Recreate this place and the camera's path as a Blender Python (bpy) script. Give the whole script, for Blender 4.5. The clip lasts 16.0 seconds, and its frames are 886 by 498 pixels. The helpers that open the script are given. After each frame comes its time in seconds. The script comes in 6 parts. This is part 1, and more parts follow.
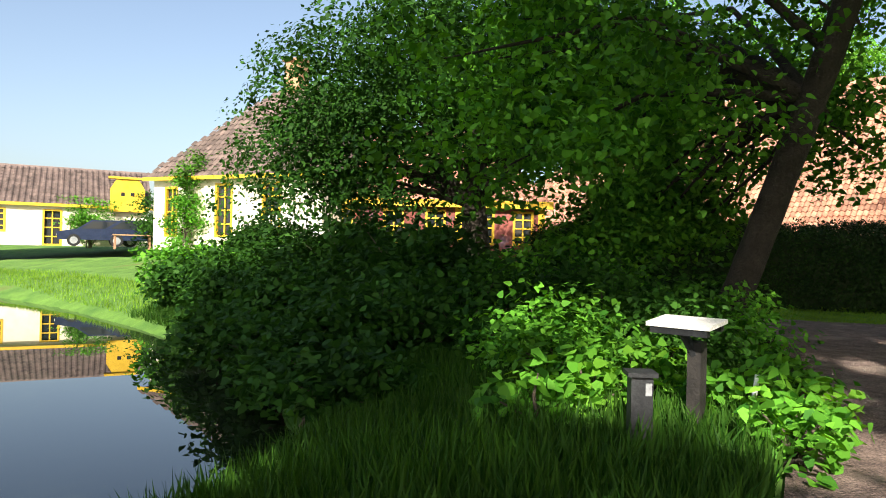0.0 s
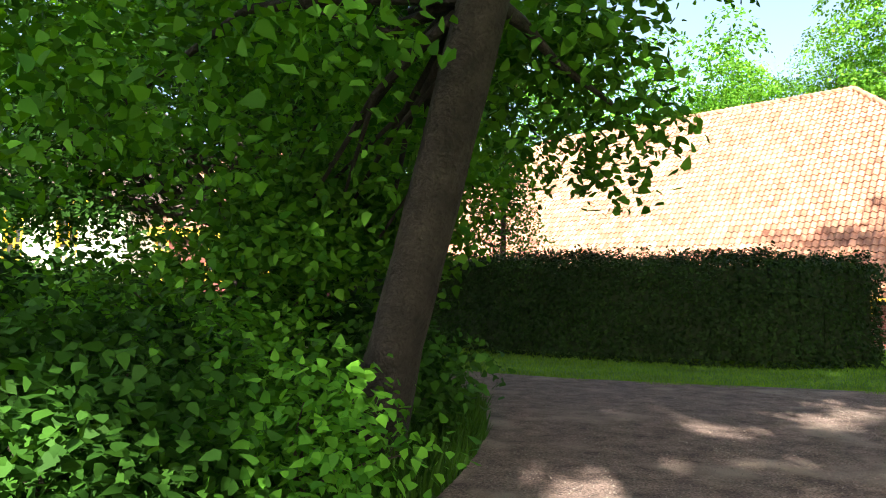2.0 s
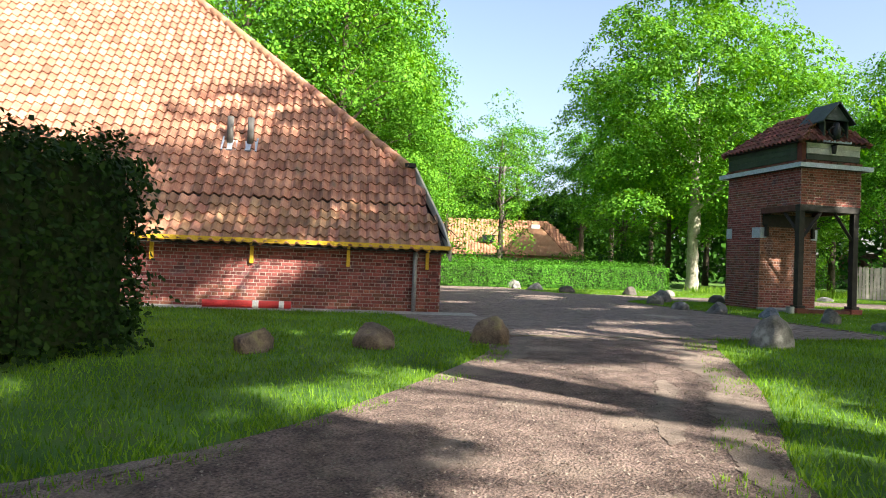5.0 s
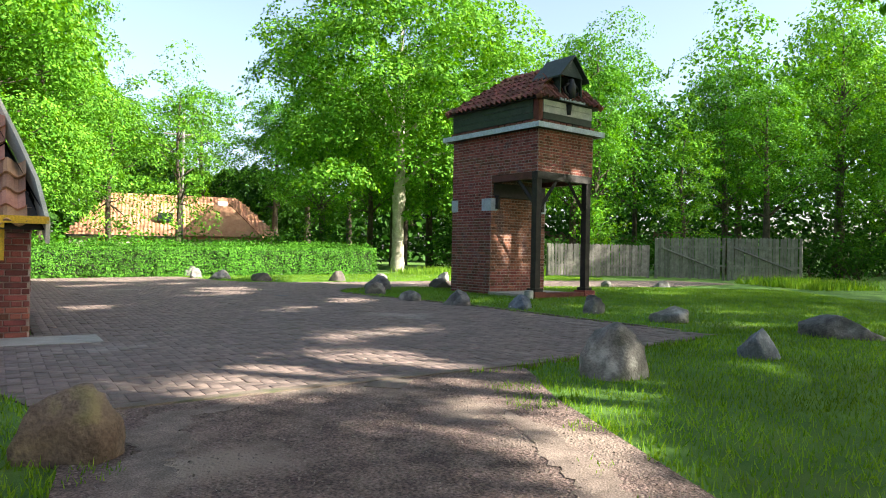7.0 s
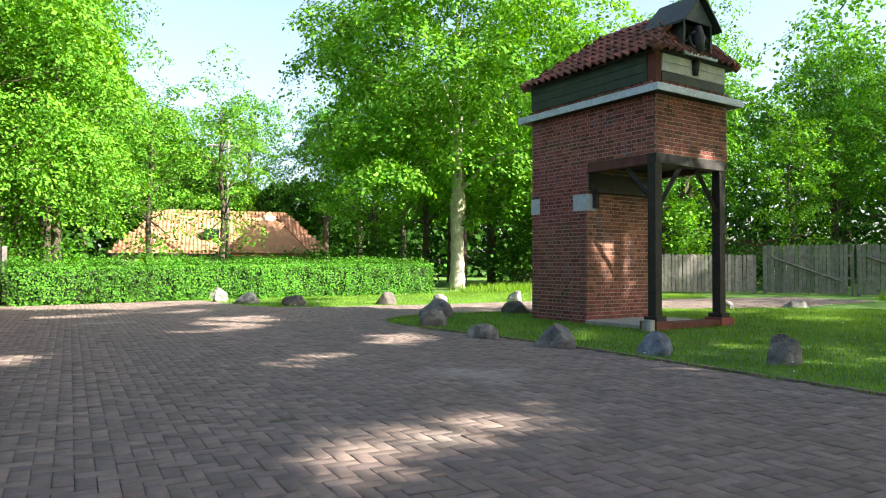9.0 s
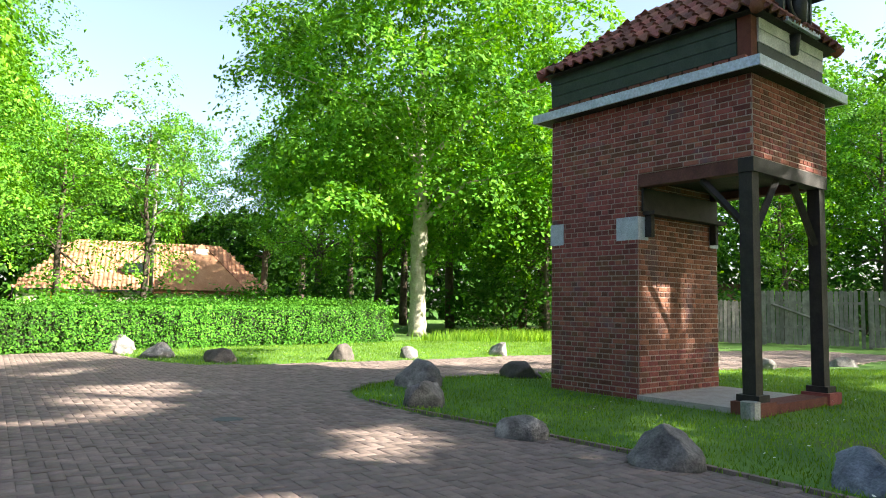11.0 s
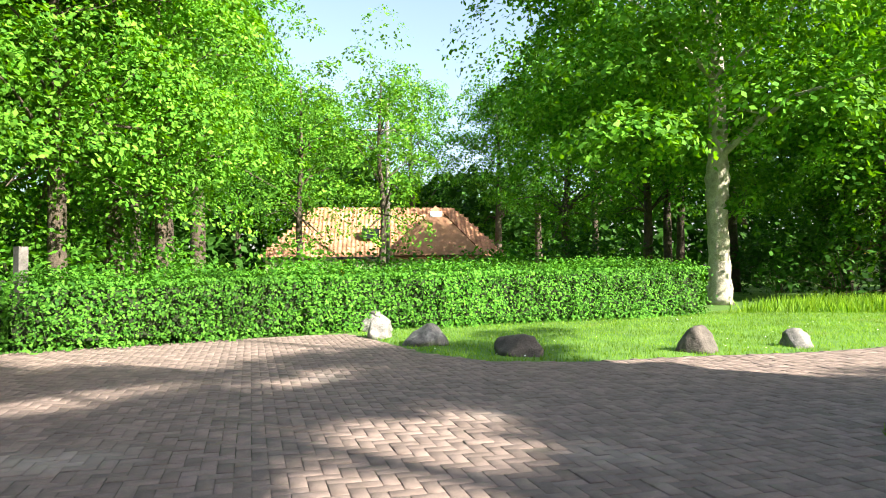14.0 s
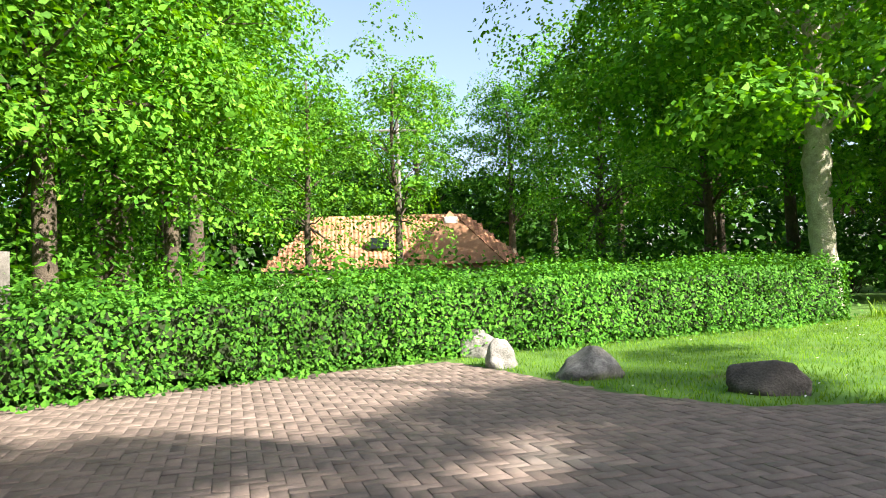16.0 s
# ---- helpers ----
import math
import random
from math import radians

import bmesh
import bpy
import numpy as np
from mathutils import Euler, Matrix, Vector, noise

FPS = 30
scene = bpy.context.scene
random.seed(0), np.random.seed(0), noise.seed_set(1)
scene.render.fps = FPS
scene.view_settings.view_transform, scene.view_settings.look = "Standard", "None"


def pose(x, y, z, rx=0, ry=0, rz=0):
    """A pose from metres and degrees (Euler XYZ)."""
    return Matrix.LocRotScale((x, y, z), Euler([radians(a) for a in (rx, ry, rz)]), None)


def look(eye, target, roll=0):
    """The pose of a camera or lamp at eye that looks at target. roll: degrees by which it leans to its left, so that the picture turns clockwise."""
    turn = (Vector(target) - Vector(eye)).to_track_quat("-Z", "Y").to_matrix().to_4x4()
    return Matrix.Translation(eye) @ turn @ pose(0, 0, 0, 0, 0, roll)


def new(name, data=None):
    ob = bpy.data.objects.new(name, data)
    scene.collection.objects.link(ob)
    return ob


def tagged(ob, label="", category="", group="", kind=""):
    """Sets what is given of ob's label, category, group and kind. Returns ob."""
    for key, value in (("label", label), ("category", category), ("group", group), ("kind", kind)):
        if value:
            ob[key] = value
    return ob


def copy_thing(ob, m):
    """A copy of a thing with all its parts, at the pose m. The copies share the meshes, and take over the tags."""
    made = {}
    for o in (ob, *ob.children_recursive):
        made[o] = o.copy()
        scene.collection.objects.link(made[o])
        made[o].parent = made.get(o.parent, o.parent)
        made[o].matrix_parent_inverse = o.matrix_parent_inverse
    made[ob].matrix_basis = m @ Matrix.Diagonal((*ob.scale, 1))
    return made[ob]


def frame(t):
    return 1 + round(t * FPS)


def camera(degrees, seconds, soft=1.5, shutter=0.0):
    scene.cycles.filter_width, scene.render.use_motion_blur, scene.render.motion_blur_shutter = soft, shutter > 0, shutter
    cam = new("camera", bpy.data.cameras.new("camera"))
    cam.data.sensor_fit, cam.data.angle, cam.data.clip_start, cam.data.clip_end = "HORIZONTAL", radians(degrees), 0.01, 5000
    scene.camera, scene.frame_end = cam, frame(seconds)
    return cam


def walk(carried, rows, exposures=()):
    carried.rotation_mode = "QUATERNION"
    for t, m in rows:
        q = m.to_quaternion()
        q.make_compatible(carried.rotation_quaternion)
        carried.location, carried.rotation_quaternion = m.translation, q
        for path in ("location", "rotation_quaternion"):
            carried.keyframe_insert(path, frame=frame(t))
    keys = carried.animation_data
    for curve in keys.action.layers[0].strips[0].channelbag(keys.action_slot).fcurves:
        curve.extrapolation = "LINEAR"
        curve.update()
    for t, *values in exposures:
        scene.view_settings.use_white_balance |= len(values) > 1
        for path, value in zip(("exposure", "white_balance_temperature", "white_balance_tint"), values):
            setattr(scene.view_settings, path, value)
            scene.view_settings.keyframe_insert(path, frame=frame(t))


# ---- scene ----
cam = camera(65.3, 16.0, soft=1.0)
# seconds, x, y, z, yaw, pitch, roll
ROWS = [
    (0, -1.221, -3.359, 1.280, 3.87, 0.23, 1.26),
    (0.5, -0.293, -2.245, 1.277, 2.49, 1.62, 1.47),
    (1, 0.587, -1.160, 1.273, 1.03, 2.50, 2.00),
    (1.5, 1.481, -0.098, 1.270, -0.27, 3.17, 1.90),
    (2, 2.343, 0.917, 1.267, -0.99, 3.85, 1.05),
    (2.5, 3.147, 1.935, 1.263, -1.70, 4.75, 0.81),
    (3, 3.947, 3.033, 1.260, -3.80, 5.41, 1.32),
    (3.5, 4.696, 4.207, 1.212, -17.57, 3.36, 1.58),
    (4, 5.460, 5.330, 1.165, -30.68, 3.15, 2.19),
    (4.5, 6.330, 6.400, 1.118, -44.57, 1.99, 2.34),
    (5, 7.236, 7.432, 1.070, -53.44, 1.10, 2.28),
    (7.5, 13.367, 10.226, 1.100, -80.16, 0.29, 1.00),
    (8, 14.552, 10.497, 1.118, -78.47, -0.20, 0.40),
    (8.5, 15.536, 10.865, 1.116, -74.25, 1.06, 0.00),
    (10.8, 19.921, 12.932, 1.233, -76.63, 4.59, 1.40),
    (11, 20.297, 13.123, 1.244, -78.75, 4.73, 1.00),
    (11.5, 21.212, 13.566, 1.248, -80.72, 3.93, 0.20),
    (12, 22.016, 14.013, 1.262, -80.90, 2.92, -0.60),
    (12.5, 22.764, 14.546, 1.278, -77.22, 2.24, -0.90),
    (13, 23.439, 15.153, 1.268, -72.08, 1.75, -0.70),
    (13.5, 24.118, 15.905, 1.254, -66.85, 1.55, -0.50),
    (14, 24.757, 16.763, 1.230, -61.14, 1.52, -0.40),
    (14.5, 25.298, 17.638, 1.219, -56.74, 1.75, -1.00),
    (15, 25.771, 18.565, 1.205, -55.79, 2.43, -1.00),
    (15.5, 26.206, 19.406, 1.168, -58.05, 2.52, -1.30),
    (16, 26.694, 20.182, 1.143, -62.59, 2.49, -2.00),
]
EXPOSURES = [(0.0, 1.15), (1.0, 1.65), (2.0, 2.05), (2.8, 2.0), (3.5, 1.65), (4.0, 1.5), (4.5, 1.55), (5.0, 1.72), (7.5, 2.0), (8.5, 2.1), (11.0, 2.15), (12.0, 2.25), (13.0, 2.1), (14.0, 1.98), (16.0, 1.82)]
walk(cam, [(t, pose(x, y, z, 90 + pitch, 0, yaw) @ pose(0, 0, 0, 0, 0, roll)) for t, x, y, z, yaw, pitch, roll in ROWS], EXPOSURES)

# ---------------------------------------------------------------- light
SUN_EL, SUN_AZ = 34.0, (-0.10, -0.995)          # height in degrees; horizontal way towards the sun
world = bpy.data.worlds.new("sky")
scene.world = world
world.use_nodes = True
wn = world.node_tree
sky = wn.nodes.new("ShaderNodeTexSky")
sky.sky_type, sky.sun_disc = "NISHITA", False
sky.sun_elevation = radians(SUN_EL)
sky.sun_rotation = math.atan2(SUN_AZ[0], SUN_AZ[1])
sky.air_density, sky.dust_density = 1.0, 2.6
wn.nodes["Background"].inputs[1].default_value = 0.09
haze = wn.nodes.new("ShaderNodeHueSaturation")
haze.inputs["Saturation"].default_value, haze.inputs["Value"].default_value = 0.9, 1.06
wn.links.new(sky.outputs[0], haze.inputs["Color"])
wn.links.new(haze.outputs[0], wn.nodes["Background"].inputs[0])
sun = new("sun", bpy.data.lights.new("sun", "SUN"))
sun.data.energy, sun.data.angle, sun.data.color = 5.0, radians(0.6), (1.0, 0.93, 0.80)
sx, sy = SUN_AZ[0] / math.hypot(*SUN_AZ), SUN_AZ[1] / math.hypot(*SUN_AZ)
sun.matrix_world = look((0, 0, 60), (-sx * math.cos(radians(SUN_EL)), -sy * math.cos(radians(SUN_EL)), 60 - math.sin(radians(SUN_EL))))

# ---------------------------------------------------------------- materials
def link(nt, a, b):
    nt.links.new(a, b)


def mat(name, a, b, scale=3.0, rough=0.85, bump=0.3, bscale=60.0, vary=0.0, metal=0.0, stain=None, dist=0.01, spec=0.4, grit=(0.75, 1.2)):
    """Two-colour grain at two scales, world-sized; vary: brightness from piece to piece."""
    m = bpy.data.materials.new(name)
    m.use_nodes = True
    nt = m.node_tree
    p = nt.nodes["Principled BSDF"]
    p.inputs["Roughness"].default_value = rough
    p.inputs["Metallic"].default_value = metal
    p.inputs["Specular IOR Level"].default_value = spec
    geo = nt.nodes.new("ShaderNodeNewGeometry")
    n1 = nt.nodes.new("ShaderNodeTexNoise")
    n1.inputs["Scale"].default_value, n1.inputs["Detail"].default_value = scale, 6
    n1.inputs["Roughness"].default_value = 0.65
    link(nt, geo.outputs["Position"], n1.inputs["Vector"])
    ramp = nt.nodes.new("ShaderNodeValToRGB")
    ramp.color_ramp.elements[0].position, ramp.color_ramp.elements[1].position = 0.32, 0.68
    ramp.color_ramp.elements[0].color, ramp.color_ramp.elements[1].color = (*a, 1), (*b, 1)
    link(nt, n1.outputs["Fac"], ramp.inputs["Fac"])
    colour = ramp.outputs["Color"]
    n2 = nt.nodes.new("ShaderNodeTexNoise")
    n2.inputs["Scale"].default_value, n2.inputs["Detail"].default_value = bscale, 4
    link(nt, geo.outputs["Position"], n2.inputs["Vector"])
    grain = nt.nodes.new("ShaderNodeMapRange")
    grain.inputs["From Min"].default_value, grain.inputs["From Max"].default_value = 0.3, 0.7
    grain.inputs["To Min"].default_value, grain.inputs["To Max"].default_value = grit
    link(nt, n2.outputs["Fac"], grain.inputs["Value"])
    mul = nt.nodes.new("ShaderNodeMix")
    mul.data_type, mul.blend_type = "RGBA", "MULTIPLY"
    mul.inputs["Factor"].default_value = 1.0
    link(nt, colour, mul.inputs["A"])
    link(nt, grain.outputs["Result"], mul.inputs["B"])
    colour = mul.outputs["Result"]
    if stain:
        n3 = nt.nodes.new("ShaderNodeTexNoise")
        n3.inputs["Scale"].default_value, n3.inputs["Detail"].default_value = stain[1], 5
        link(nt, geo.outputs["Position"], n3.inputs["Vector"])
        fac = nt.nodes.new("ShaderNodeMapRange")
        fac.inputs["From Min"].default_value, fac.inputs["From Max"].default_value = stain[2], stain[2] + 0.12
        link(nt, n3.outputs["Fac"], fac.inputs["Value"])
        mx = nt.nodes.new("ShaderNodeMix")
        mx.data_type = "RGBA"
        link(nt, fac.outputs["Result"], mx.inputs["Factor"])
        link(nt, colour, mx.inputs["A"])
        mx.inputs["B"].default_value = (*stain[0], 1)
        colour = mx.outputs["Result"]
    if vary:
        info = nt.nodes.new("ShaderNodeObjectInfo")
        add = nt.nodes.new("ShaderNodeMath")
        add.operation = "ADD"
        link(nt, info.outputs["Random"], add.inputs[0])
        link(nt, geo.outputs["Random Per Island"], add.inputs[1])
        fr = nt.nodes.new("ShaderNodeMath")
        fr.operation = "FRACT"
        link(nt, add.outputs[0], fr.inputs[0])
        rng = nt.nodes.new("ShaderNodeMapRange")
        rng.inputs["To Min"].default_value, rng.inputs["To Max"].default_value = 1 - vary, 1 + vary
        link(nt, fr.outputs[0], rng.inputs["Value"])
        hsv = nt.nodes.new("ShaderNodeHueSaturation")
        link(nt, colour, hsv.inputs["Color"])
        link(nt, rng.outputs["Result"], hsv.inputs["Value"])
        hr = nt.nodes.new("ShaderNodeMapRange")
        hr.inputs["To Min"].default_value, hr.inputs["To Max"].default_value = 0.5 - vary * 0.04, 0.5 + vary * 0.04
        link(nt, info.outputs["Random"], hr.inputs["Value"])
        link(nt, hr.outputs["Result"], hsv.inputs["Hue"])
        colour = hsv.outputs["Color"]
    link(nt, colour, p.inputs["Base Color"])
    if bump:
        bp = nt.nodes.new("ShaderNodeBump")
        bp.inputs["Strength"].default_value, bp.inputs["Distance"].default_value = bump, dist
        link(nt, n2.outputs["Fac"], bp.inputs["Height"])
        link(nt, bp.outputs["Normal"], p.inputs["Normal"])
    return m


def leaf_mat(name, a, b, through_light=0.35, vary=0.45):
    """Thin leaves that let some sun through; hue and brightness differ from leaf to leaf."""
    m = bpy.data.materials.new(name)
    m.use_nodes = True
    nt = m.node_tree
    p = nt.nodes["Principled BSDF"]
    p.inputs["Roughness"].default_value = 0.6
    p.inputs["Specular IOR Level"].default_value = 0.12
    geo = nt.nodes.new("ShaderNodeNewGeometry")
    mx = nt.nodes.new("ShaderNodeMix")
    mx.data_type = "RGBA"
    link(nt, geo.outputs["Random Per Island"], mx.inputs["Factor"])
    mx.inputs["A"].default_value, mx.inputs["B"].default_value = (*a, 1), (*b, 1)
    n1 = nt.nodes.new("ShaderNodeTexNoise")
    n1.inputs["Scale"].default_value = 0.7
    link(nt, geo.outputs["Position"], n1.inputs["Vector"])
    rng = nt.nodes.new("ShaderNodeMapRange")
    rng.inputs["From Min"].default_value, rng.inputs["From Max"].default_value = 0.3, 0.7
    rng.inputs["To Min"].default_value, rng.inputs["To Max"].default_value = 1 - vary, 1 + vary
    link(nt, n1.outputs["Fac"], rng.inputs["Value"])
    hsv = nt.nodes.new("ShaderNodeHueSaturation")
    link(nt, mx.outputs["Result"], hsv.inputs["Color"])
    link(nt, rng.outputs["Result"], hsv.inputs["Value"])
    link(nt, hsv.outputs["Color"], p.inputs["Base Color"])
    tr = nt.nodes.new("ShaderNodeBsdfTranslucent")
    hs2 = nt.nodes.new("ShaderNodeHueSaturation")
    hs2.inputs["Hue"].default_value, hs2.inputs["Saturation"].default_value, hs2.inputs["Value"].default_value = 0.485, 1.1, 1.5
    link(nt, hsv.outputs["Color"], hs2.inputs["Color"])
    link(nt, hs2.outputs["Color"], tr.inputs["Color"])
    mix = nt.nodes.new("ShaderNodeMixShader")
    mix.inputs[0].default_value = through_light
    link(nt, p.outputs[0], mix.inputs[1])
    link(nt, tr.outputs[0], mix.inputs[2])
    link(nt, mix.outputs[0], nt.nodes["Material Output"].inputs["Surface"])
    return m


M_GRASS_SOIL = mat("lawn_soil", (0.045, 0.12, 0.015), (0.125, 0.24, 0.034), 1.2, 0.95, 0.5, 120, stain=((0.10, 0.12, 0.03), 0.6, 0.62))
M_BLADE = leaf_mat("grass_blade", (0.07, 0.175, 0.015), (0.215, 0.36, 0.042), 0.4, 0.3)
# darker copy of the blade colour: shade painted into the bank's rank grass
M_BLADE_SHADED = leaf_mat("shaded_grass_blade", (0.016, 0.060, 0.006), (0.045, 0.11, 0.012), 0.25, 0.35)
M_ROAD = mat("worn_road", (0.085, 0.057, 0.050), (0.28, 0.20, 0.17), 4.0, 0.92, 1.0, 60, stain=((0.34, 0.265, 0.215), 0.9, 0.55), dist=0.03, grit=(0.35, 1.65))
M_GRIT = mat("pale_grit", (0.12, 0.095, 0.08), (0.36, 0.30, 0.25), 30, 0.95, 0.0, 60)
M_SANDY = mat("sandy_edge", (0.13, 0.105, 0.082), (0.25, 0.20, 0.16), 3, 0.95, 0.6, 120, stain=((0.06, 0.09, 0.03), 1.5, 0.6))
M_SAND = mat("washed_sand", (0.13, 0.098, 0.082), (0.30, 0.235, 0.195), 5, 0.95, 0.7, 90, grit=(0.5, 1.4))
M_PAVER = mat("brick_paver", (0.165, 0.122, 0.106), (0.245, 0.184, 0.163), 6, 0.85, 0.5, 150, vary=0.2, stain=((0.30, 0.25, 0.22), 0.5, 0.62))
M_JOINT = mat("sand_joint", (0.12, 0.10, 0.082), (0.18, 0.15, 0.122), 9, 0.95, 0.5, 150, stain=((0.03, 0.05, 0.015), 0.9, 0.55))
M_BRICK = mat("red_brick", (0.165, 0.052, 0.040), (0.26, 0.088, 0.062), 7, 0.9, 0.5, 110, vary=0.45, stain=((0.13, 0.075, 0.085), 2.2, 0.58))
M_MORTAR = mat("mortar", (0.27, 0.20, 0.175), (0.44, 0.35, 0.31), 12, 0.95, 0.4, 150)
M_TILE = mat("clay_pantile", (0.32, 0.145, 0.082), (0.50, 0.285, 0.175), 2.5, 0.8, 0.4, 70, vary=0.38, stain=((0.20, 0.15, 0.10), 1.2, 0.63))
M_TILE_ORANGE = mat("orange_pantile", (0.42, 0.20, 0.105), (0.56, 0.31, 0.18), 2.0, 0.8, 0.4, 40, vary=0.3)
# the orange pantile darkened, tree shade put into the colour of the wing's slopes
M_TILE_SHADED = mat("shaded_orange_pantile", (0.20, 0.075, 0.045), (0.33, 0.13, 0.075), 2.0, 0.85, 0.4, 40, vary=0.35)
M_TILE_DARK = mat("old_dark_pantile", (0.12, 0.045, 0.032), (0.22, 0.085, 0.055), 3, 0.85, 0.4, 70, vary=0.35, stain=((0.05, 0.05, 0.035), 1.5, 0.6))
M_TILE_GREY = mat("grey_roof_tile", (0.10, 0.075, 0.065), (0.19, 0.14, 0.12), 2, 0.85, 0.3, 40, vary=0.3)
M_YELLOW = mat("ochre_paint", (0.62, 0.38, 0.02), (0.74, 0.48, 0.04), 3, 0.5, 0.1, 60)
M_CREAM = mat("cream_wall", (0.72, 0.64, 0.50), (0.82, 0.75, 0.62), 2, 0.9, 0.15, 80)
M_BARGE = mat("weathered_white_board", (0.55, 0.50, 0.40), (0.70, 0.65, 0.54), 4, 0.8, 0.3, 60)
M_LEAD = mat("grey_lead", (0.38, 0.44, 0.54), (0.55, 0.61, 0.70), 5, 0.6, 0.3, 30, metal=0.3)
M_ZINC = mat("zinc_pipe", (0.30, 0.31, 0.33), (0.42, 0.43, 0.45), 8, 0.5, 0.15, 50, metal=0.6)
M_BLUESTONE = mat("pale_blue_stone", (0.36, 0.41, 0.47), (0.50, 0.55, 0.61), 9, 0.8, 0.3, 70)
M_DARKWOOD = mat("tarred_beam", (0.012, 0.011, 0.010), (0.035, 0.03, 0.027), 6, 0.7, 0.5, 60)
M_BEAM_RED = mat("oxblood_beam", (0.075, 0.028, 0.024), (0.14, 0.055, 0.045), 5, 0.8, 0.4, 50)
M_GREENBOARD = mat("dark_green_board", (0.018, 0.032, 0.024), (0.04, 0.055, 0.045), 5, 0.6, 0.3, 50)
M_PALEBOARD = mat("bleached_board", (0.40, 0.41, 0.42), (0.62, 0.62, 0.60), 4, 0.8, 0.3, 50)
M_FENCE = mat("silvered_fence_wood", (0.16, 0.145, 0.13), (0.30, 0.275, 0.25), 5, 0.9, 0.5, 70, vary=0.25)
M_STONE = [mat("granite_" + n, a, b, 4, 0.9, 0.7, 45, stain=s, dist=0.02) for n, a, b, s in (
    ("grey", (0.05, 0.047, 0.045), (0.27, 0.255, 0.24), ((0.40, 0.38, 0.35), 4, 0.60)),
    ("brown", (0.06, 0.042, 0.032), (0.28, 0.205, 0.15), ((0.26, 0.23, 0.11), 4, 0.58)),
    ("pale", (0.09, 0.085, 0.078), (0.33, 0.315, 0.29), ((0.48, 0.46, 0.43), 4, 0.58)),
    ("blue", (0.06, 0.07, 0.088), (0.25, 0.275, 0.32), ((0.42, 0.43, 0.44), 4, 0.62)),
    ("dark", (0.055, 0.048, 0.042), (0.13, 0.11, 0.095), ((0.22, 0.20, 0.17), 3, 0.66)))]
M_BARK = mat("bark", (0.055, 0.042, 0.032), (0.13, 0.10, 0.075), 5, 0.95, 1.0, 35, stain=((0.10, 0.12, 0.06), 2, 0.6), dist=0.03)
M_BARK_DARK = mat("dark_bark", (0.016, 0.013, 0.010), (0.05, 0.04, 0.030), 5, 0.95, 1.0, 35, dist=0.03)
M_BARK_PALE = mat("pale_bark", (0.28, 0.25, 0.20), (0.50, 0.46, 0.38), 4, 0.95, 0.9, 30, stain=((0.12, 0.10, 0.08), 2, 0.6), dist=0.03)
# hedge core: twigs in near-black green, the inner shade painted in
M_TWIG_SHADED = mat("shaded_twigs", (0.014, 0.028, 0.008), (0.03, 0.045, 0.015), 8, 0.95, 0.5, 50)
M_LEAF = leaf_mat("leaf_mid", (0.030, 0.12, 0.012), (0.13, 0.34, 0.032), 0.3)
M_LEAF_FRESH = leaf_mat("leaf_fresh", (0.045, 0.16, 0.014), (0.17, 0.38, 0.036), 0.3)
M_LEAF_DARK = leaf_mat("leaf_dark", (0.022, 0.072, 0.010), (0.052, 0.15, 0.018), 0.25)
M_LEAF_HEDGE = leaf_mat("leaf_hedge", (0.022, 0.10, 0.010), (0.11, 0.30, 0.028), 0.2, 0.3)
# beech leaves darkened well below their own green; the tree shade is in the colour
M_LEAF_BEECH_SHADED = leaf_mat("leaf_beech_shaded", (0.009, 0.027, 0.005), (0.027, 0.060, 0.010), 0.12, 0.3)
# leaf colour lowered again for the bank, so that shade is part of it
M_LEAF_BANK_SHADED = leaf_mat("leaf_bank_shaded", (0.012, 0.046, 0.007), (0.036, 0.105, 0.013), 0.3)
M_RED = mat("red_plastic", (0.55, 0.03, 0.03), (0.65, 0.06, 0.05), 3, 0.45, 0.1, 60)
M_WHITE = mat("white_paint", (0.74, 0.73, 0.70), (0.83, 0.82, 0.80), 3, 0.6, 0.1, 60)
M_SIGN = mat("sign_panel_back", (0.62, 0.60, 0.56), (0.75, 0.73, 0.69), 5, 0.55, 0.1, 60)
M_DARKMETAL = mat("dark_metal", (0.02, 0.021, 0.024), (0.045, 0.047, 0.05), 6, 0.5, 0.2, 60, metal=0.4)
M_CAR = mat("car_paint_blue", (0.012, 0.02, 0.05), (0.02, 0.03, 0.07), 3, 0.25, 0.0, 60, spec=0.6)
M_RUBBER = mat("rubber", (0.012, 0.012, 0.012), (0.022, 0.022, 0.022), 8, 0.9, 0.1, 60)
M_CONCRETE = mat("concrete", (0.30, 0.28, 0.25), (0.42, 0.40, 0.36), 6, 0.9, 0.4, 90)


def glass_mat():
    m = bpy.data.materials.new("window_glass")
    m.use_nodes = True
    p = m.node_tree.nodes["Principled BSDF"]
    p.inputs["Base Color"].default_value = (0.02, 0.025, 0.03, 1)
    p.inputs["Roughness"].default_value = 0.04
    p.inputs["Specular IOR Level"].default_value = 0.8
    return m


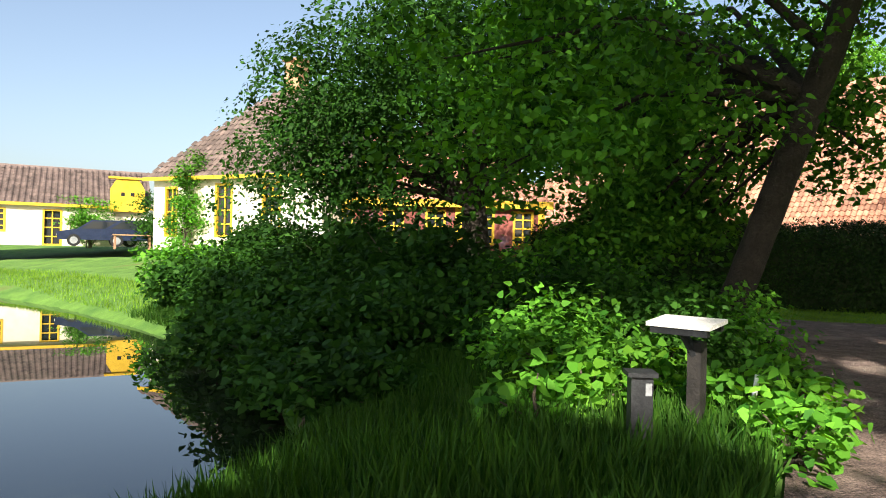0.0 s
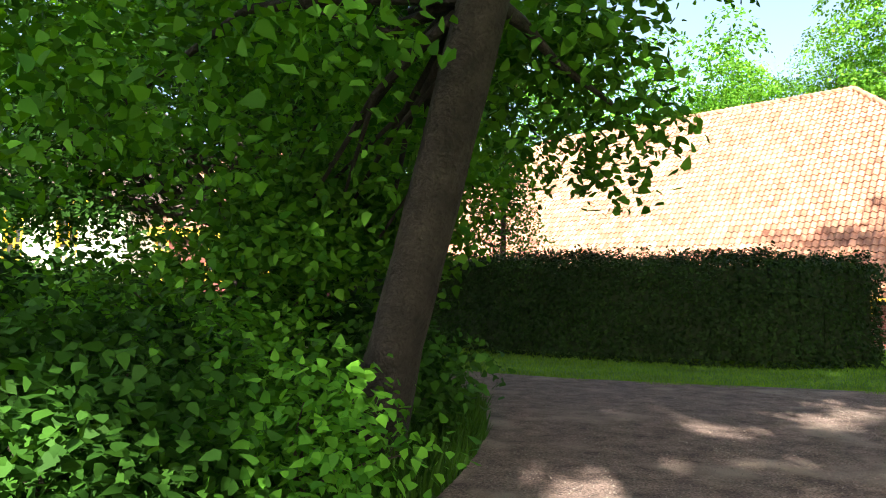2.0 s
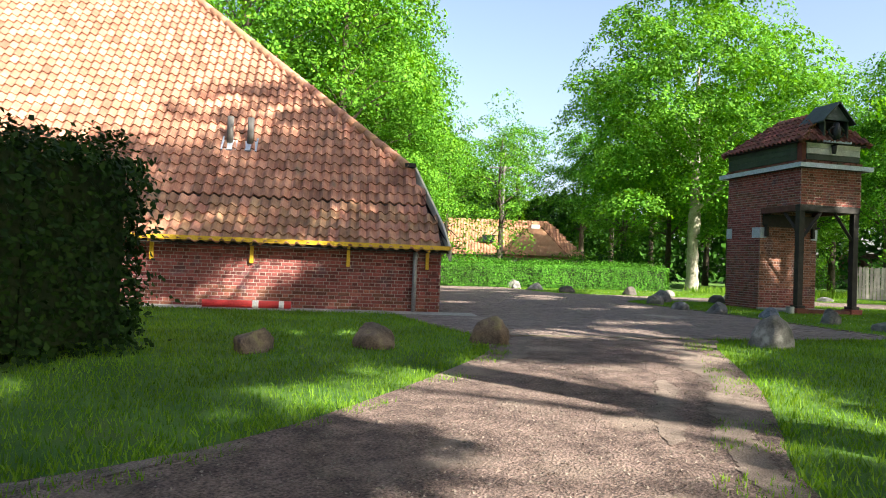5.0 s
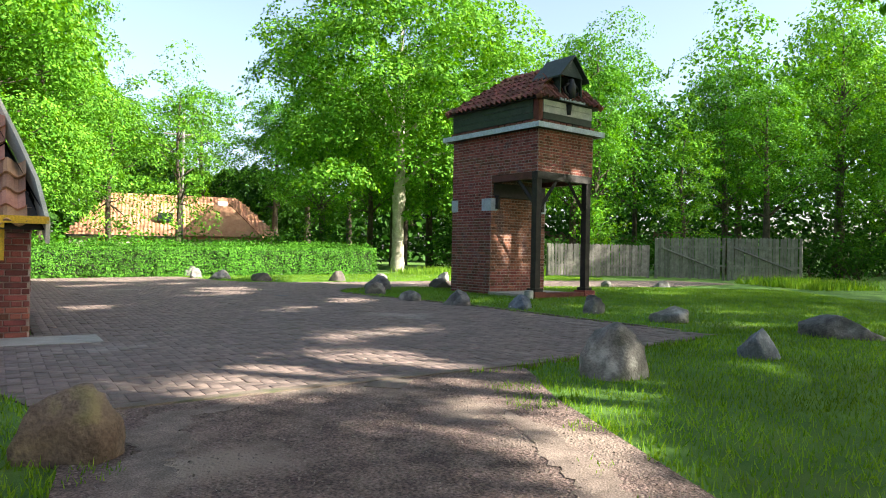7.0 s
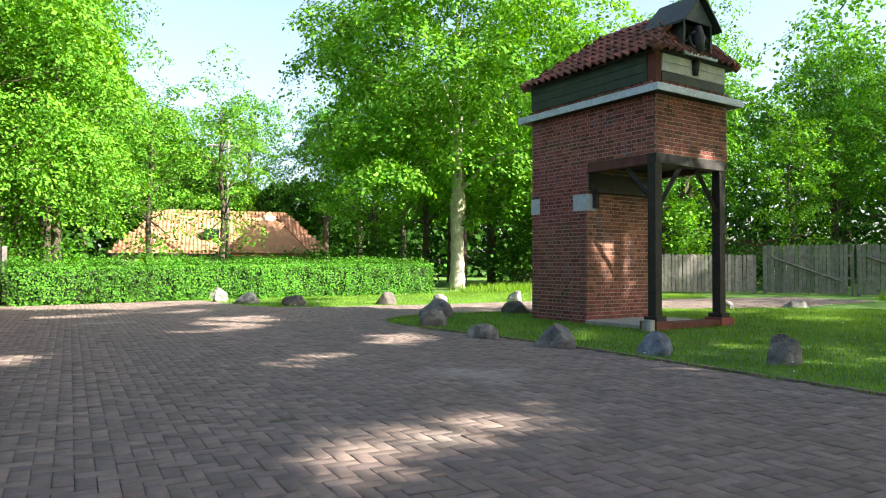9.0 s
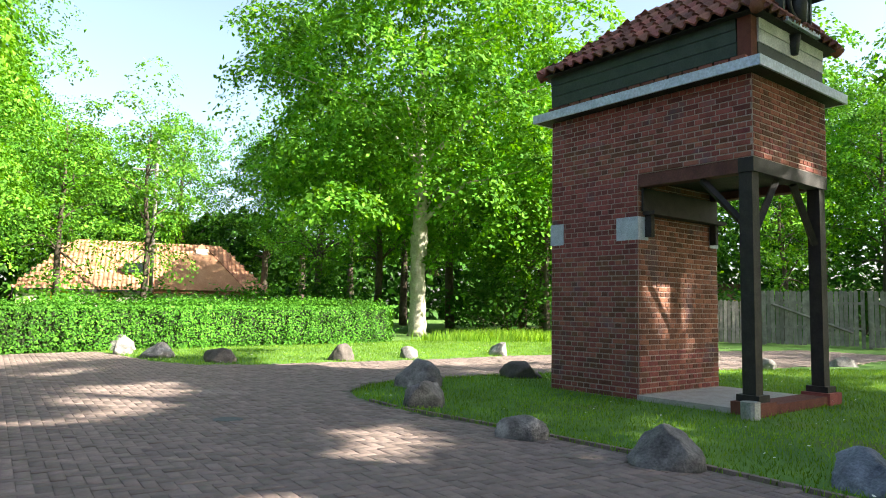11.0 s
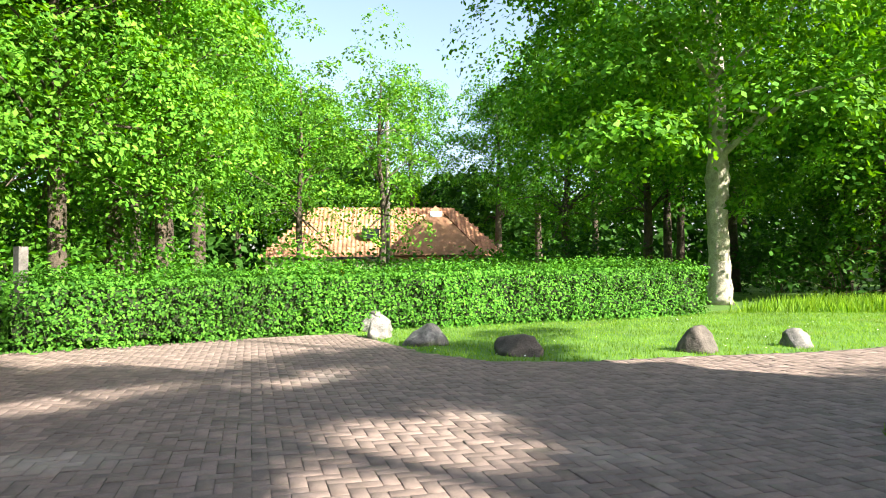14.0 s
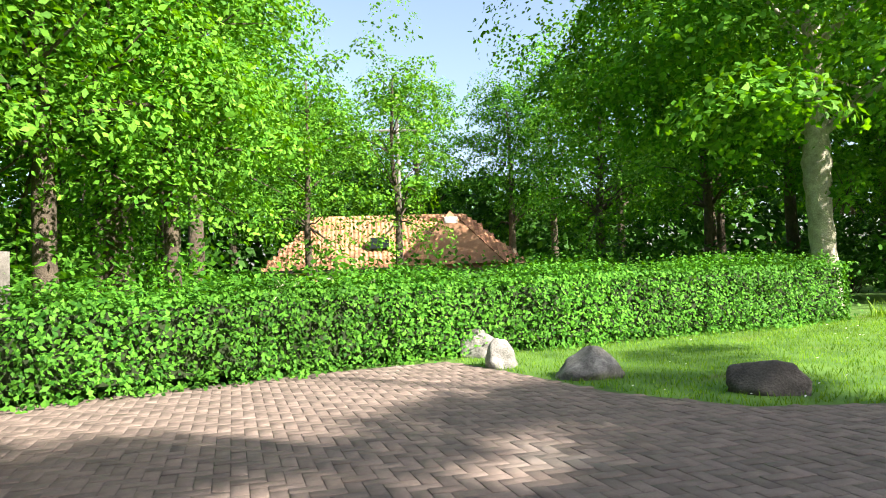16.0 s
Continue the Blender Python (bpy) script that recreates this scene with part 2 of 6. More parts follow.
def water_mat():
    m = bpy.data.materials.new("canal_water")
    m.use_nodes = True
    nt = m.node_tree
    p = nt.nodes["Principled BSDF"]
    p.inputs["Base Color"].default_value = (0.012, 0.016, 0.010, 1)
    p.inputs["Roughness"].default_value = 0.0
    p.inputs["IOR"].default_value = 1.4
    p.inputs["Specular IOR Level"].default_value = 1.0
    n = nt.nodes.new("ShaderNodeTexNoise")
    n.inputs["Scale"].default_value = 2.5
    b = nt.nodes.new("ShaderNodeBump")
    b.inputs["Strength"].default_value, b.inputs["Distance"].default_value = 0.03, 0.01
    link(nt, n.outputs["Fac"], b.inputs["Height"])
    link(nt, b.outputs["Normal"], p.inputs["Normal"])
    return m


M_GLASS, M_WATER = glass_mat(), water_mat()

# ---------------------------------------------------------------- mesh helpers
class MB:
    """Collects vertices and faces of one part."""

    def __init__(self):
        self.v, self.f = [], []

    def add(self, verts, faces):
        k = len(self.v)
        self.v += [tuple(p) for p in verts]
        self.f += [tuple(i + k for i in q) for q in faces]
        return self

    def box(self, lo, hi, m=None, bev=0.0):
        (a, b, c), (d, e, f) = lo, hi
        pts = [Vector(p) for p in ((a, b, c), (d, b, c), (d, e, c), (a, e, c), (a, b, f), (d, b, f), (d, e, f), (a, e, f))]
        if m is not None:
            pts = [m @ p for p in pts]
        return self.add(pts, ((0, 3, 2, 1), (4, 5, 6, 7), (0, 1, 5, 4), (1, 2, 6, 5), (2, 3, 7, 6), (3, 0, 4, 7)))

    def prism(self, poly, lo, hi, m=None):
        """A polygon in (x, y) raised from lo to hi in z, through m."""
        n = len(poly)
        pts = [Vector((x, y, lo)) for x, y in poly] + [Vector((x, y, hi)) for x, y in poly]
        if m is not None:
            pts = [m @ p for p in pts]
        return self.add(pts, [tuple(range(n - 1, -1, -1)), tuple(range(n, 2 * n))] + [(i, (i + 1) % n, n + (i + 1) % n, n + i) for i in range(n)])

    def tube(self, path, radii, seg=10, caps=True):
        path = [Vector(p) for p in path]
        rings, up = [], Vector((0, 0, 1))
        for i, p in enumerate(path):
            d = (path[min(i + 1, len(path) - 1)] - path[max(i - 1, 0)]).normalized()
            ref = up if abs(d.z) < 0.9 else Vector((1, 0, 0))
            s = d.cross(ref).normalized()
            t = s.cross(d)
            rings.append([p + (s * math.cos(2 * math.pi * j / seg) + t * math.sin(2 * math.pi * j / seg)) * radii[i] for j in range(seg)])
        faces = [(i * seg + j, i * seg + (j + 1) % seg, (i + 1) * seg + (j + 1) % seg, (i + 1) * seg + j) for i in range(len(path) - 1) for j in range(seg)]
        if caps:
            faces += [tuple(range(seg - 1, -1, -1)), tuple((len(path) - 1) * seg + j for j in range(seg))]
        return self.add([p for r in rings for p in r], faces)

    def mesh(self, name, material, smooth=False):
        me = bpy.data.meshes.new(name)
        me.from_pydata(self.v, [], self.f)
        me.materials.append(material)
        if smooth:
            me.polygons.foreach_set("use_smooth", [True] * len(me.polygons))
        me.update()
        return me


def np_mesh(name, verts, faces, material):
    """A mesh from arrays: verts (n, 3), faces (m, k)."""
    me = bpy.data.meshes.new(name)
    k = faces.shape[1]
    me.vertices.add(len(verts))
    me.vertices.foreach_set("co", np.ascontiguousarray(verts, dtype=np.float32).ravel())
    me.loops.add(faces.size)
    me.loops.foreach_set("vertex_index", np.ascontiguousarray(faces, dtype=np.int32).ravel())
    me.polygons.add(len(faces))
    me.polygons.foreach_set("loop_start", np.arange(0, faces.size, k, dtype=np.int32))
    me.materials.append(material)
    me.update(calc_edges=True)
    return me


def thing(name, label, category, m=None, group="", kind=""):
    ob = new(name)
    if m is not None:
        ob.matrix_basis = m
    return tagged(ob, label, category, group, kind)


def part(name, mb, material, parent, label="", smooth=False):
    ob = new(name, mb.mesh(name, material, smooth) if isinstance(mb, MB) else mb)
    ob.parent = parent
    if label:
        ob["label"] = label
    return ob


def single(name, mb, material, label, category, kind="", group="", smooth=False):
    return tagged(new(name, mb.mesh(name, material, smooth) if isinstance(mb, MB) else mb), label, category, group, kind)


def axes(origin, u):
    """A frame at origin with x along u (in plan), y to its left, z up."""
    l = math.hypot(u[0], u[1])
    ux, uy = u[0] / l, u[1] / l
    return Matrix(((ux, -uy, 0, origin[0]), (uy, ux, 0, origin[1]), (0, 0, 1, origin[2]), (0, 0, 0, 1)))


def inside(poly, x, y):
    """Which of the points (arrays) lie in the polygon."""
    r = np.zeros(x.shape, bool)
    n = len(poly)
    for i in range(n):
        (x1, y1), (x2, y2) = poly[i], poly[(i + 1) % n]
        hit = ((y1 > y) != (y2 > y)) & (x < (x2 - x1) * (y - y1) / ((y2 - y1) or 1e-9) + x1)
        r ^= hit
    return r


def edge_dist(line, x, y, closed=True):
    """Distance of points (arrays) to a polyline."""
    best = np.full(x.shape, 1e9)
    n = len(line)
    for i in range(n if closed else n - 1):
        (x1, y1), (x2, y2) = line[i], line[(i + 1) % n]
        dx, dy = x2 - x1, y2 - y1
        t = np.clip(((x - x1) * dx + (y - y1) * dy) / (dx * dx + dy * dy), 0, 1)
        best = np.minimum(best, np.hypot(x - x1 - t * dx, y - y1 - t * dy))
    return best


def smooth_line(pts, n=6, closed=False):
    """Catmull-Rom through the points."""
    out, k = [], len(pts)
    for i in range(k if closed else k - 1):
        p = [Vector(pts[j % k] if closed else pts[min(max(j, 0), k - 1)]) for j in (i - 1, i, i + 1, i + 2)]
        for s in range(n):
            t = s / n
            q = 0.5 * (2 * p[1] + (p[2] - p[0]) * t + (2 * p[0] - 5 * p[1] + 4 * p[2] - p[3]) * t * t + (3 * p[1] - p[0] - 3 * p[2] + p[3]) * t ** 3)
            out.append(tuple(q))
    if not closed:
        out.append(tuple(pts[-1]))
    return out


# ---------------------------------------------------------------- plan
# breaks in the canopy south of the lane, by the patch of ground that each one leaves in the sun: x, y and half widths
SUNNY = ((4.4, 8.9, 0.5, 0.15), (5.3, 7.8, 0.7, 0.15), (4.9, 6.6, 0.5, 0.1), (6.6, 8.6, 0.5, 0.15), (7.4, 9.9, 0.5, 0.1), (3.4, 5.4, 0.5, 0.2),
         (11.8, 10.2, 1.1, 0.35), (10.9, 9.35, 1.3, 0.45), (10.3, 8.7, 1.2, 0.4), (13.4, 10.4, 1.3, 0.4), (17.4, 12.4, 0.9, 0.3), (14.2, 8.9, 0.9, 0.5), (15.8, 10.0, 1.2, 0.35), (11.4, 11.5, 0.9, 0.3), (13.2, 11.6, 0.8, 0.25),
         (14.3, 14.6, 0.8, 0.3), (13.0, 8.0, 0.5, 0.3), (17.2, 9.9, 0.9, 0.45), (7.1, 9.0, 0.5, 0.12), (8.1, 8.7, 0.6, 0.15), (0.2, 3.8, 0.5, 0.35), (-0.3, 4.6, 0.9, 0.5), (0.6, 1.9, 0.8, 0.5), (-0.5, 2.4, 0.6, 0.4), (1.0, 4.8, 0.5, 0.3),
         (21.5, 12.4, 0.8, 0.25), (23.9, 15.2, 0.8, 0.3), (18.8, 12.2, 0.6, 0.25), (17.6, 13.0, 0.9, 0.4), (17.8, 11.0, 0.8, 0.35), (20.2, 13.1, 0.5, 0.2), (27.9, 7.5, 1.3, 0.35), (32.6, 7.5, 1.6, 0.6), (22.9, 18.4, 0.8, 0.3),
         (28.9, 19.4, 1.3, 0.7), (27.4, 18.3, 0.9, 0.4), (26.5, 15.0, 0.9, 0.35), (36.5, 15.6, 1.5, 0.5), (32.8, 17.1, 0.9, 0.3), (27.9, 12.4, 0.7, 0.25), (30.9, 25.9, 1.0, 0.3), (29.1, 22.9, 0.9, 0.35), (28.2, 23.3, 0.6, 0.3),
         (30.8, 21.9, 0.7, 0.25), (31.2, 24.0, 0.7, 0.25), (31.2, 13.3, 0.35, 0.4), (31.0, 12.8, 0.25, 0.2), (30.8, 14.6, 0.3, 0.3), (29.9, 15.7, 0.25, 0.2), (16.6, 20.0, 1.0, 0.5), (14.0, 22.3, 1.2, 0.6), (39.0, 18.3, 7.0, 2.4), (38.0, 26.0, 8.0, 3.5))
BARN = (19.0, 16.2)                       # near corner of the barn
BD, BN = (0.700, -0.714), (0.714, 0.700)  # along its long wall towards the corner; inwards
HEDGE_B = [(30.95, 27.75), (32.3, 26.95), (34.1, 26.2), (35.9, 25.25), (37.6, 24.0), (40.2, 22.1), (43.3, 19.9)]
HEDGE_A = [(0.8, 20.4), (4.0, 17.3), (6.6, 15.6), (8.9, 14.75), (10.95, 15.25)]
CANAL = [(-4.6, -30), (-4.2, -8), (-3.7, -2), (-2.6, 2.5), (-3.8, 5.5), (-6.1, 8.4), (-8.7, 11.2), (-12.8, 15.0), (-17.2, 18.3), (-30, 26), (-70, 34), (-120, 30), (-120, -30)]
ROAD = [(-7.5, -12), (-3.2, -5.5), (-0.7, -1.8), (0.7, 1.2), (1.8, 3.6), (2.75, 6.6), (2.95, 9.2), (2.3, 11.0), (-1.5, 13.2), (-4, 16), (-2.2, 17.5), (0.8, 14.3), (2.7, 12.9), (4.3, 12.0), (5.9, 11.5), (7.6, 11.1), (9.0, 10.75), (10.0, 10.75), (11.2, 11.0), (12.8, 11.45),
        (14.6, 12.1), (15.9, 13.2), (16.3, 12.8), (17.4, 11.8), (18.8, 10.6), (17.4, 10.1), (16.0, 9.55), (14.3, 8.9), (12.6, 8.4), (11.0, 7.9), (9.2, 6.4), (6.5, 2.5), (3.5, -2.2), (0.5, -7.0), (-2, -12)]
COURT = [(15.9, 13.2), (17.4, 11.8), (18.8, 10.55), (19.8, 9.85), (21.1, 8.95), (22.4, 8.0), (22.75, 8.55), (24.2, 10.1), (26.3, 12.3), (27.6, 14.0), (28.6, 15.4), (29.3, 16.05), (30.0, 16.4), (30.9, 16.4), (31.8, 16.05),
         (32.8, 15.1), (34.2, 13.5), (34.9, 12.5), (36.6, 9.6), (39.0, 6.5), (43.2, 3.6), (45.2, 6.0), (43.0, 9.0), (41.0, 11.4), (38.3, 14.9), (35.9, 16.9), (34.6, 18.4), (33.5, 19.5), (33.0, 20.6), (33.4, 21.9), (34.3, 23.1), (35.3, 24.6),
         (33.9, 25.7), (32.2, 26.6), (30.6, 27.5), (29.9, 26.8), (19.3, 16.4), (18.2, 17.1), (16.9, 15.0)]
MOUND = [(-9, 11.8), (-13.1, 15.8), (-17.2, 19.2), (-30, 27.2), (-70, 35.5), (-120, 60), (-120, 140), (20, 140), (-2, 33), (-5.5, 22)]


def ground_z(x, y):
    """Height of the ground (arrays): flat, with the canal cut in and the yard beyond it rising gently."""
    x, y = np.asarray(x, float), np.asarray(y, float)
    d = edge_dist(CANAL, x, y)
    z = np.where(inside(CANAL, x, y), -0.35 - np.clip(d, 0, 1.2) * 0.7, -0.35 * np.clip(1 - d / 1.6, 0, 1) ** 1.3)
    dm = np.where(inside(MOUND, x, y), edge_dist(MOUND[:5] + MOUND[-2:], x, y, False), 0)
    t = np.clip(dm / 11.0, 0, 1)
    return z + 1.2 * t * t * (3 - 2 * t)


def lay(name, poly, z, material, label, category, kind="structure", step=0.0):
    """A flat sheet with a thin edge, following a plan outline."""
    mb = MB().prism(poly, z - 0.12, z)
    return single(name, mb, material, label, category, kind)


# ground: one sheet to the horizon, finer near the walk
def axis_steps(a, b, step, far):
    inner = np.arange(a, b + 1e-6, step)
    grow = np.cumsum(step * 1.35 ** np.arange(1, 40))
    grow = grow[grow < far]
    return np.concatenate((a - grow[::-1], inner, b + grow))


gx, gy = axis_steps(-32, 50, 0.6, 1500), axis_steps(-14, 46, 0.6, 1500)
GX, GY = np.meshgrid(gx, gy, indexing="ij")
GZ = ground_z(GX, GY)
GZ = np.where(inside(ROAD, GX, GY) | inside(COURT, GX, GY), -0.05, GZ)
idx = np.arange(GX.size).reshape(GX.shape)
quads = np.stack((idx[:-1, :-1], idx[1:, :-1], idx[1:, 1:], idx[:-1, 1:]), -1).reshape(-1, 4)
ground = tagged(new("ground", np_mesh("ground", np.stack((GX, GY, GZ), -1).reshape(-1, 3), quads, M_GRASS_SOIL)), "mown green lawn with bare soil patches", "ground", kind="structure")
wq = MB().add([(-120, -60, -0.5), (0, -60, -0.5), (0, 40, -0.5), (-120, 40, -0.5)], [(0, 1, 2, 3)])
single("water", wq, M_WATER, "still dark canal water mirroring the sky", "water", "structure")
ROAD_S = [(x, y) for x, y, _ in smooth_line([(x, y, 0) for x, y in ROAD], 4, True)]
lay("road", ROAD_S, 0.005, M_ROAD, "worn reddish brown asphalt lane with sandy patches", "road")
lay("pavement", COURT, -0.003, M_JOINT, "sand bed and joints under the brick paving", "pavement")


# ---------------------------------------------------------------- plants
def leaf_domes(centres, spread, count, size, seed, flat=0.5, droop=0.35, shape="kite"):
    """Boughs as domes of leaves: open and dark below, dense on top, drooping at the rim. Returns verts, faces."""
    rng = np.random.default_rng(seed)
    centres = np.asarray(centres, float)
    k = len(centres)
    n = k * count
    own = rng.uniform(0.6, 1.3, k)
    tilt = rng.normal(size=(k, 2)) * 0.25
    d = rng.normal(size=(n, 3))
    d[:, 2] = np.abs(d[:, 2]) - 0.22
    d /= np.linalg.norm(d, axis=1, keepdims=True)
    ang = np.arctan2(d[:, 1], d[:, 0])
    ph = np.repeat(rng.uniform(0, 6.28, (k, 2)), count, 0)
    lobe = 1 + 0.2 * np.sin(3 * ang + ph[:, 0]) + 0.1 * np.sin(7 * ang + ph[:, 1])
    off = d * (rng.uniform(0.45, 1.0, n) ** 0.4)[:, None]
    off[:, :2] *= lobe[:, None]
    rim = off[:, 0] ** 2 + off[:, 1] ** 2
    off[:, 2] = off[:, 2] * flat - droop * rim * 0.5 + (off[:, :2] * np.repeat(tilt, count, 0)).sum(1)
    pos = np.repeat(centres, count, 0) + off * np.repeat(own * spread, count)[:, None]
    nrm = d * 0.7 + rng.normal(size=(n, 3)) * 0.42 + np.array((0, 0, 0.45))
    return leaf_verts(pos, nrm, size, rng, shape)


def leaf_cloud(centres, spread, count, size, seed, flat=0.55, droop=0.0, shape="kite", up=0.6):
    """Leaves scattered in flattened clumps round the centres. Returns verts, faces."""
    rng = np.random.default_rng(seed)
    centres = np.asarray(centres, float)
    n = len(centres) * count
    c = np.repeat(centres, count, 0)
    off = rng.normal(size=(n, 3))
    off *= (rng.uniform(0, 1, n) ** 0.42 * 0.95 / np.linalg.norm(off, axis=1))[:, None]
    off[:, 2] *= flat
    pos = c + off * (np.repeat(spread, count)[:, None] if np.ndim(spread) else spread)
    pos[:, 2] -= droop * (off[:, 0] ** 2 + off[:, 1] ** 2)
    nrm = rng.normal(size=(n, 3)) * 0.55 + np.array((0, 0, up)) + off * 0.5
    return leaf_verts(pos, nrm, size, rng, shape)


def leaf_verts(pos, nrm, size, rng, shape="kite"):
    n = len(pos)
    nrm = nrm / np.linalg.norm(nrm, axis=1, keepdims=True)
    t = np.cross(nrm, rng.normal(size=(n, 3)))
    t /= np.linalg.norm(t, axis=1, keepdims=True) + 1e-9
    b = np.cross(nrm, t)
    s = (size * rng.uniform(0.6, 1.3, n))[:, None]
    if shape == "kite":
        v = np.stack((pos - t * s * 0.5, pos + b * s * 0.3 - t * s * 0.12 - nrm * s * 0.06, pos + t * s * 0.5 - nrm * s * 0.12, pos - b * s * 0.3 - t * s * 0.12 - nrm * s * 0.06), 1)
        f = np.arange(n * 4).reshape(n, 4)
    else:
        v = np.stack((pos - t * s * 0.45, pos + b * s * 0.38 - t * s * 0.26 - nrm * s * 0.1, pos + b * s * 0.27 + t * s * 0.16 - nrm * s * 0.1, pos + t * s * 0.62 - nrm * s * 0.2,
                      pos - b * s * 0.27 + t * s * 0.16 - nrm * s * 0.1, pos - b * s * 0.38 - t * s * 0.26 - nrm * s * 0.1), 1)
        f = np.arange(n * 6).reshape(n, 6)
    return v.reshape(-1, 3), f


def crown_points(centre, radii, n, seed, hollow=0.55, low=-0.75):
    """Clump centres in an uneven shell of an ellipsoid."""
    rng = np.random.default_rng(seed)
    d = rng.normal(size=(n * 3, 3))
    d /= np.linalg.norm(d, axis=1, keepdims=True)
    d = d[d[:, 2] > low][:n]
    r = rng.uniform(hollow, 1.0, len(d)) ** 0.7
    lump = 1 + 0.22 * np.sin(d[:, 0] * 4 + seed) * np.cos(d[:, 1] * 5 + seed * 2) + 0.12 * np.sin(d[:, 2] * 7 + seed)
    return np.asarray(centre) + d * (r * lump)[:, None] * np.asarray(radii)


def spaced(pts, n):
    """n of the points, each as far as can be from those before."""
    keep = [0]
    d = np.linalg.norm(pts - pts[0], axis=1)
    for _ in range(min(n, len(pts)) - 1):
        k = int(np.argmax(d))
        keep.append(k)
        d = np.minimum(d, np.linalg.norm(pts - pts[k], axis=1))
    return pts[keep]


def tree(label, base, trunk, radii, clumps, count, spread, leaf, size, seed, bark=None, limbs=10, group="", shape="kite", flat=0.5, name="tree", up=0.6, droop=0.0, dome=False):
    """A trunk along its points (x, y, z, radius, from the base), limbs out to some clumps, and a crown of leaves."""
    rng = np.random.default_rng(seed)
    if dome:                                             # fewer, larger boughs with gaps between
        n = int(len(clumps) * 0.55)
        clumps, count, spread = spaced(clumps, n), int(count * len(clumps) / n), spread * 1.2
    t = thing(name, label, "tree", Matrix.Translation(base), group)
    mb = MB()
    pts = smooth_line([(x, y, z) for x, y, z, _ in trunk], 4)
    rad = np.interp(np.linspace(0, 1, len(pts)), np.linspace(0, 1, len(trunk)), [r for *_, r in trunk])
    mb.tube(pts, [r * (1 + 0.06 * math.sin(3.1 * i + seed)) for i, r in enumerate(rad)], 12)
    hs = [p[2] for p in pts]
    pick = clumps[rng.choice(len(clumps), min(limbs, len(clumps)), False)]
    for c in pick:
        h = float(np.clip(c[2] - np.hypot(c[0] - pts[-1][0], c[1] - pts[-1][1]) * rng.uniform(0.3, 0.8), trunk[-1][2] * 0.35, trunk[-1][2] * 0.97))
        i = int(np.argmin([abs(z - h) for z in hs]))
        s, e = Vector(pts[i]), Vector(c)
        mid = s.lerp(e, 0.5) + Vector((0, 0, 0.12 * (e - s).length)) + Vector(rng.normal(size=3) * 0.15)
        r0 = rad[i] * rng.uniform(0.25, 0.5)
        mb.tube([tuple(s), tuple(s.lerp(mid, 0.5) + Vector((0, 0, 0.05))), tuple(mid), tuple(e)], [r0, r0 * 0.75, r0 * 0.5, 0.012], 6, False)
    part("trunk", mb, bark or M_BARK, t, smooth=True)
    v, f = leaf_domes(clumps, spread, count, size, seed + 7, flat, droop, shape) if dome else leaf_cloud(clumps, spread, count, size, seed + 7, flat, droop, shape, up)
    part("crown", np_mesh("crown", v, f, leaf), leaf, t)
    return t


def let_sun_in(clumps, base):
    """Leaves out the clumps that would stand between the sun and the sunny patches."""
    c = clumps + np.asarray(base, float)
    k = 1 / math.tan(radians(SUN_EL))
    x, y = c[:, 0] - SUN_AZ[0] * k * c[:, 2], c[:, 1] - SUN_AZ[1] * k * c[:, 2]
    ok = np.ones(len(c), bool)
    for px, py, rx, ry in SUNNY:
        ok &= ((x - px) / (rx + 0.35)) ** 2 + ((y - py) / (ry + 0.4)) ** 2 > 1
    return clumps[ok]


